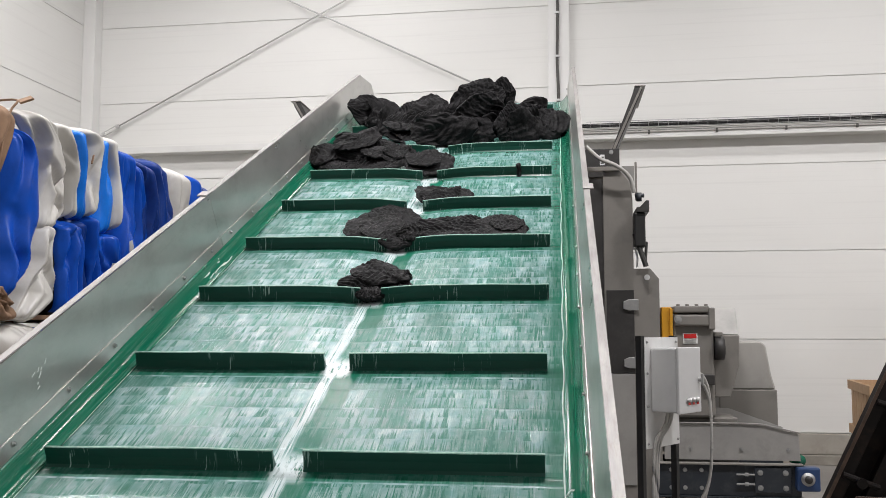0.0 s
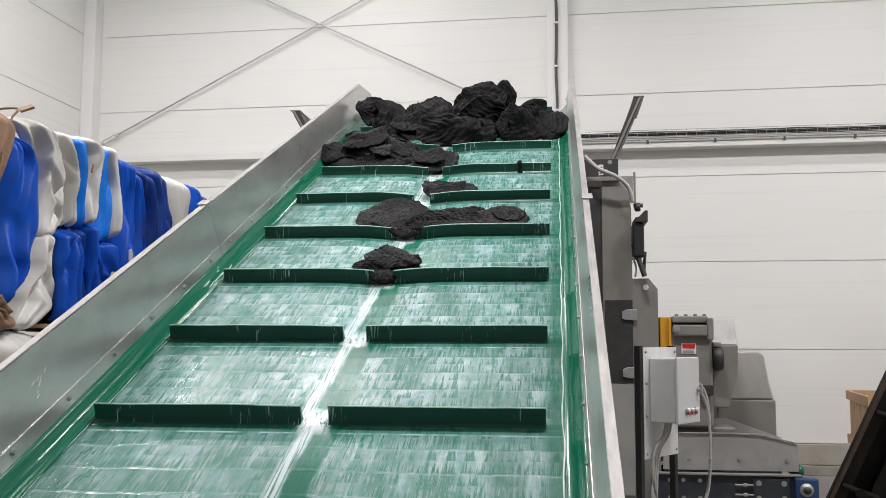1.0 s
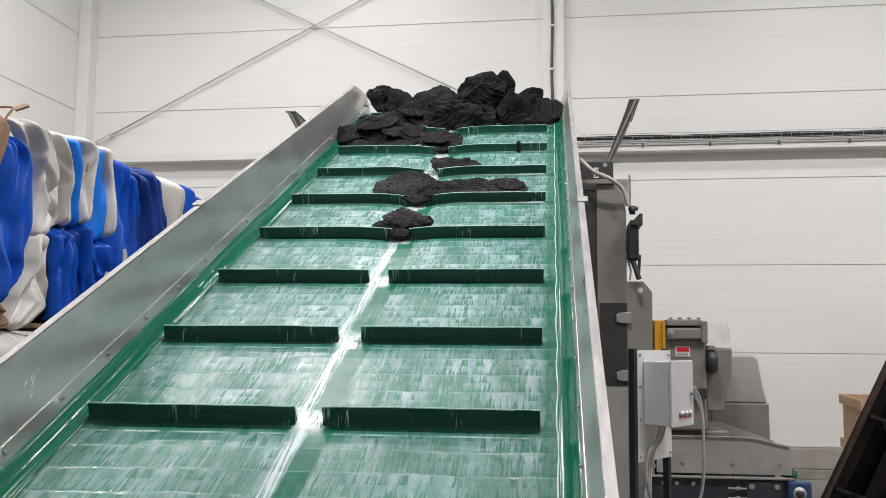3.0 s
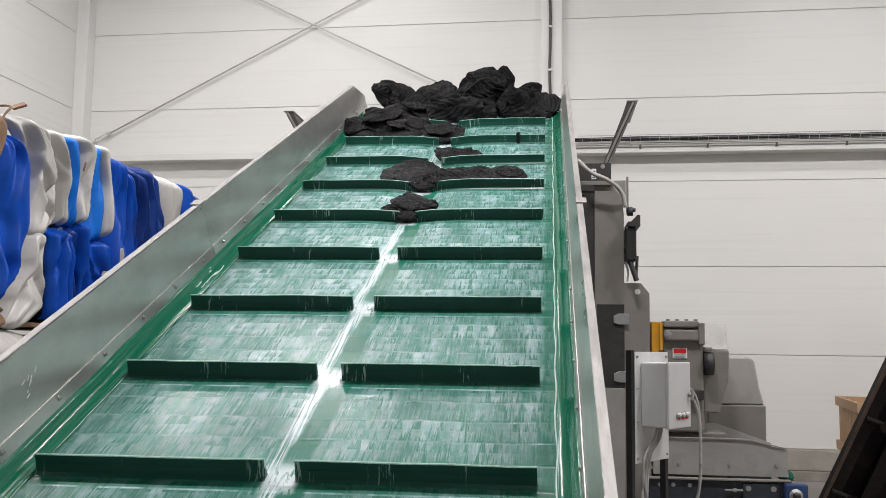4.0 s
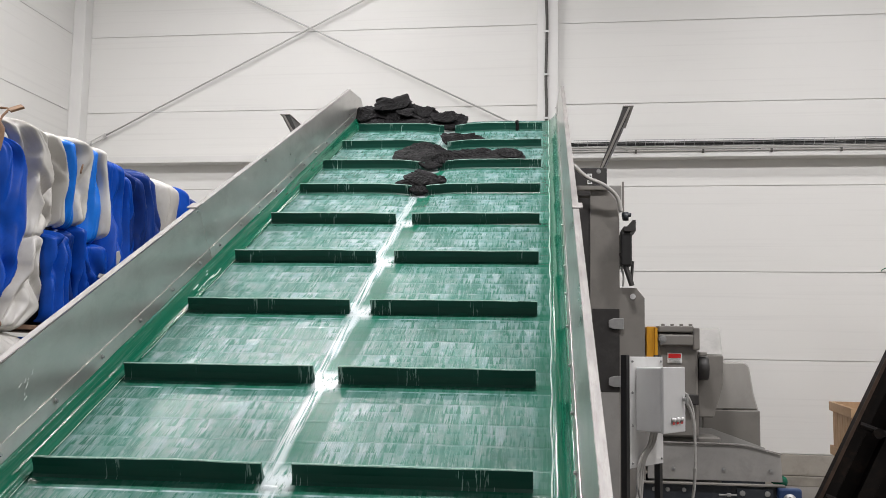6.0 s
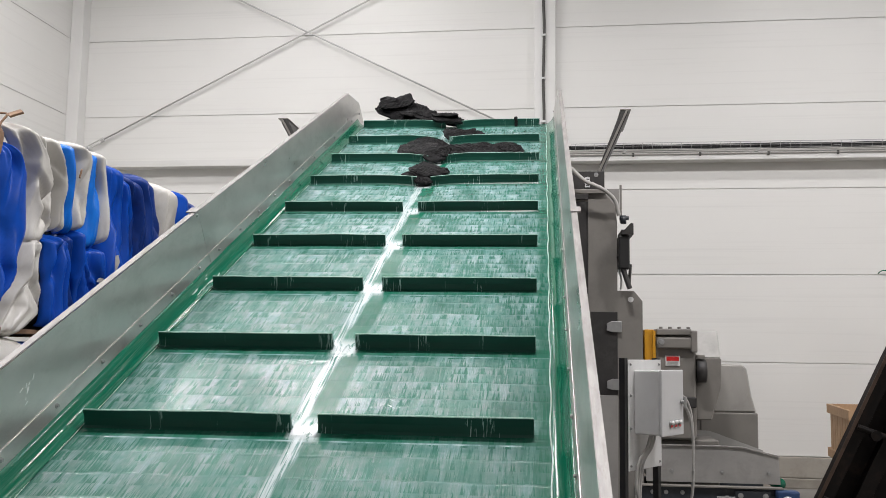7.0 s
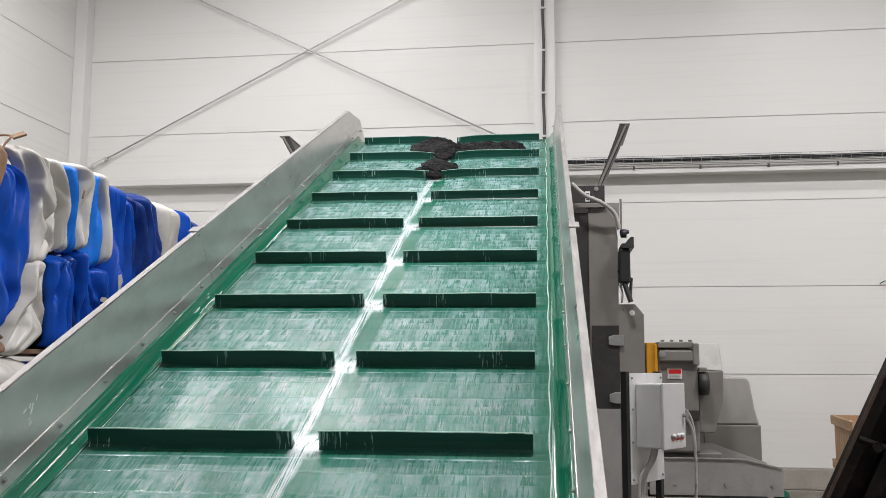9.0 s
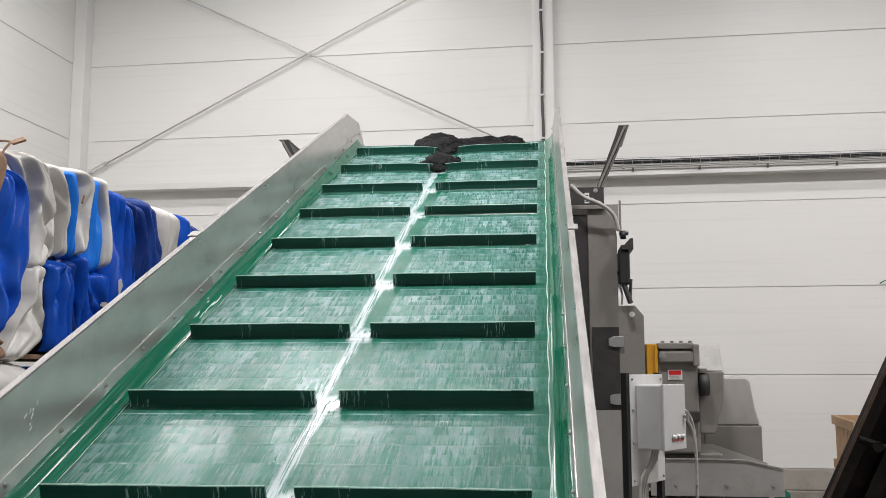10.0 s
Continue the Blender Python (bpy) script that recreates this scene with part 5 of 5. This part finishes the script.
def sheet(parent, material, label, rows, seed, bulge=0.12, x=-2.745, creases=3, sharp=3.0, pleats=0):
    """One crushed sheet in a bale: flat-faced with tight edges, sharp running creases and broad dents, its ends turned in."""
    bm = bmesh.new()
    rnd = random.Random(int(seed * 31))
    low, high = rows[0][0], rows[-1][0]
    wide = max(b - a for _, a, b in rows)
    ny, nz = max(14, int(wide / 0.010)), 64
    off = Vector((seed * 2.3, seed * 1.1, seed * 0.7))
    lines = [(rnd.uniform(0.12, 0.88), rnd.uniform(-1.0, 1.0), rnd.uniform(0.0, 1.0), rnd.uniform(0.25, 0.7), rnd.uniform(0.035, 0.085) * (1 if wide > 0.14 else 0.45)) for _ in range(creases)]
    grid = []
    for j in range(nz + 1):
        b = j / nz
        z = low + (high - low) * b
        e0, e1 = eased(rows, z)
        e0 += 0.012 * noise.noise(Vector((1, z * 4, 5)) + off)
        e1 += 0.012 * noise.noise(Vector((7, z * 4, 5)) + off)
        tip = 1 - abs(2 * b - 1) ** 16
        over = max(0.0, (b - 0.90) / 0.10)
        row = []
        for i in range(ny + 1):
            a = i / ny
            face = 1 - abs(2 * a - 1) ** sharp
            dent = noise.noise(Vector((a * 1.2 * wide / 0.25, z * 2.6, 0)) + off)
            small = noise.noise(Vector((a * 4 * wide / 0.25, z * 9.0, 3)) + off)
            xx = x + bulge * (0.25 + 0.75 * face) * (0.35 + 0.65 * tip) * (0.92 + 0.45 * dent) + 0.005 * small
            for at, slant, mid, reach, depth in lines:
                d = abs(a - at - slant * (b - 0.5)) * max(wide, 0.1) / 0.024
                fade = max(0.0, 1 - abs(b - mid) / reach)
                xx -= depth * fade * math.exp(-0.8 * d)
                xx += 0.4 * depth * fade * math.exp(-abs(d - 1.9))
            xx += 0.022 * abs(2 * b - 1) ** 3 * noise.noise(Vector((a * 14 * wide / 0.25, z * 1.5, 11)) + off)
            if pleats:
                xx += 0.045 * (abs(math.sin(math.pi * pleats * (a + 0.22 * noise.noise(Vector((0.5, z * 1.7, 2)) + off) + 0.06 * dent))) ** 0.8 - 0.6)
            xx -= 0.07 * over * over
            row.append(bm.verts.new((xx, e0 + (e1 - e0) * a + 0.012 * dent, z + 0.018 * noise.noise(Vector((a * 3, 0, 9)) + off) * (b if b > 0.5 else 1 - b) - 0.02 * over * abs(2 * a - 1))))
        grid.append(row)
    for r0, r1 in zip(grid, grid[1:]):
        for i in range(ny):
            bm.faces.new((r0[i], r0[i + 1], r1[i + 1], r1[i]))
    bmesh.ops.recalc_face_normals(bm, faces=bm.faces[:])
    bmesh.ops.solidify(bm, geom=bm.faces[:], thickness=0.008)
    return part("crushed_sheet", bm, material, parent, label, True)


def bales():
    B, S, N, W, C = M_SHEET_BLUE, M_SHEET_SKY, M_SHEET_NAVY, M_SHEET_WHITE, M_CARD
    words = {B: "crushed blue drum plastic", S: "crushed bright blue plastic", N: "crushed navy plastic", W: "crushed milky white plastic", C: "torn brown cardboard"}
    up = thing("plastic_bale", "strapped bale of crushed blue and white plastic drums", "bale", group="bale stack")
    part("core", slab(-3.9, -2.84, 3.7, 7.0, 1.56, 2.44, bevel=0.05), M_DEEP, up, "near-black block filling the bale behind its sheets")
    count = [0]

    def put(mm, *rows, **how):
        count[0] += 1
        sheet(up, mm, words[mm], rows, count[0] + 0.5, **how)

    # upper half of the pile, from the near end on: height, near edge, far edge
    put(C, (1.55, 3.72, 4.10), (2.0, 3.72, 4.09), (2.52, 3.72, 4.13), bulge=0.06, x=-2.82)
    put(C, (1.62, 4.02, 4.19), (2.2, 4.05, 4.21), (2.59, 4.10, 4.29), bulge=0.11, x=-2.78, creases=2)
    put(B, (1.60, 4.16, 4.29), (1.85, 4.18, 4.43), (2.05, 4.20, 4.53), (2.30, 4.20, 4.51), (2.50, 4.24, 4.34), bulge=0.15, x=-2.81, creases=2, sharp=2.2)
    put(W, (1.98, 4.50, 4.70), (2.13, 4.49, 4.83), (2.30, 4.48, 4.80), (2.42, 4.43, 4.75), (2.60, 4.26, 4.64), bulge=0.14, x=-2.78, creases=5, sharp=2.2)
    put(W, (2.08, 4.79, 4.85), (2.30, 4.76, 4.85), (2.59, 4.60, 4.83), bulge=0.12, creases=2)
    put(S, (2.08, 4.83, 4.96), (2.30, 4.83, 4.95), (2.60, 4.82, 4.93), bulge=0.10, creases=2)
    put(W, (2.10, 4.93, 4.99), (2.30, 4.93, 5.06), (2.50, 4.91, 5.08), (2.61, 4.84, 5.01), bulge=0.13, creases=2)
    put(S, (2.02, 5.04, 5.23), (2.30, 5.06, 5.27), (2.60, 5.05, 5.21), bulge=0.11, creases=2)
    put(W, (2.06, 5.22, 5.28), (2.35, 5.25, 5.31), (2.62, 5.14, 5.27), bulge=0.125, creases=1)
    put(B, (1.75, 5.27, 5.50), (2.0, 5.27, 5.53), (2.30, 5.29, 5.57), (2.59, 5.27, 5.46), bulge=0.13, creases=3, pleats=2)
    put(B, (1.75, 5.50, 5.74), (2.25, 5.54, 5.73), (2.54, 5.48, 5.64), bulge=0.12, creases=3)
    put(N, (1.75, 5.62, 5.86), (2.30, 5.62, 5.87), (2.56, 5.54, 5.84), bulge=0.11, creases=3, pleats=3)
    put(N, (1.75, 5.82, 6.04), (2.35, 5.82, 6.05), (2.61, 5.74, 6.06), bulge=0.12, creases=2, pleats=2)
    put(W, (1.75, 6.03, 6.18), (2.30, 6.05, 6.19), (2.60, 6.05, 6.19), bulge=0.125, creases=1)
    put(W, (1.75, 6.18, 6.34), (2.30, 6.19, 6.35), (2.60, 6.18, 6.35), bulge=0.12, creases=1)
    put(B, (1.75, 6.34, 6.62), (2.35, 6.34, 6.66), (2.60, 6.37, 6.52), bulge=0.12, creases=3, pleats=2)
    put(N, (1.60, 6.60, 6.95), (2.57, 6.55, 6.95), bulge=0.11)
    # lower half
    put(W, (1.50, 4.33, 4.53), (1.66, 4.36, 4.75), (1.85, 4.45, 4.73), (2.03, 4.52, 4.71), bulge=0.14, x=-2.80, creases=5, sharp=2.2, pleats=1)
    put(B, (1.56, 4.70, 4.96), (1.85, 4.71, 4.91), (2.06, 4.72, 4.88), bulge=0.12, creases=2, pleats=3)
    put(N, (1.58, 4.93, 5.01), (1.90, 4.88, 4.97), (2.09, 4.86, 4.96), bulge=0.10, creases=2)
    put(B, (1.58, 4.98, 5.13), (1.90, 4.95, 5.08), (2.13, 4.93, 5.07), bulge=0.12, creases=2, pleats=2)
    put(B, (1.56, 5.09, 5.52), (1.85, 5.06, 5.42), (2.04, 5.06, 5.38), bulge=0.13, creases=4, pleats=3)
    put(C, (1.52, 3.95, 4.36), (1.68, 3.95, 4.22), bulge=0.12, creases=3)
    strap = [(-3.8, 4.33, 2.52), (-3.2, 4.33, 2.58), (-2.74, 4.31, 2.62), (-2.70, 4.24, 2.54), (-2.68, 4.15, 2.35), (-2.68, 4.11, 2.05), (-2.69, 4.10, 1.75), (-2.80, 4.12, 1.54)]
    part("strap", tube(strap, 0.006, 6), M_CARD, up, "brown steel strap", True)
    for k, (yy, zz, w, h) in enumerate(((5.36, 1.96, 0.06, 0.10), (5.19, 1.84, 0.09, 0.03), (4.88, 2.42, 0.02, 0.05))):
        part("torn_scrap", prism([(-w / 2, -h / 2), (w * 0.3, -h * 0.6), (w / 2, h * 0.1), (w * 0.1, h / 2), (-w * 0.4, h * 0.3)], -0.004, 0.004), M_SHEET_WHITE if k < 2 else M_CARD, up, "torn scrap", m=pose(-2.60, yy, zz, 10, 5, 70 + 20 * k))
    part("strap_end", slab(-0.035, 0.035, -0.06, 0.06, -0.006, 0.006, bevel=0.003), M_CARD, up, "bent brown strap end", m=pose(-2.72, 4.40, 2.64, 20, -25, 30))
    low = thing("plastic_bale", "lower strapped bale of crushed white and brown plastic", "bale", group="bale stack")
    part("core", slab(-3.9, -2.86, 3.4, 7.0, 0.02, 1.40, bevel=0.05), M_DEEP, low, "near-black block filling the bale behind its sheets")
    for i in range(9):
        mm = (W, C, W, B, W, N, B, W, N)[i]
        a = 3.4 + 0.4 * i
        sheet(low, mm, words[mm], ((0.02, a, a + 0.43), (0.8, a + 0.02, a + 0.41), (1.49, a - 0.01, a + 0.42)), 40.5 + i, bulge=0.14, x=-2.74, creases=5, pleats=2)
    skid = thing("bale_skid", "flat brown wooden skid between the stacked bales", "skid", group="")
    for k in range(4):
        part("skid_board", slab(-3.85, -2.72, 3.5 + 0.95 * k, 4.2 + 0.95 * k, 1.515, 1.54, bevel=0.004), M_CARD, skid)


def wall_hook():
    t = thing("wall_hook", "small green wire loop fixed to the panel wall", "hook", HALL)
    part("wire", tube([(3.42, WALL_Y - 0.002, 2.39), (3.42, WALL_Y - 0.04, 2.40), (3.47, WALL_Y - 0.05, 2.42), (3.55, WALL_Y - 0.04, 2.39), (3.56, WALL_Y - 0.002, 2.37)], 0.006, 6), M_SKIRT, t, "", True)


hall()
bracing()
wall_hook()
luminaires()
conveyor()
wads()
machine()
gearbox()
tank()
discharge()
control_box()
pallet()
rusty_frame()
bales()
motions()
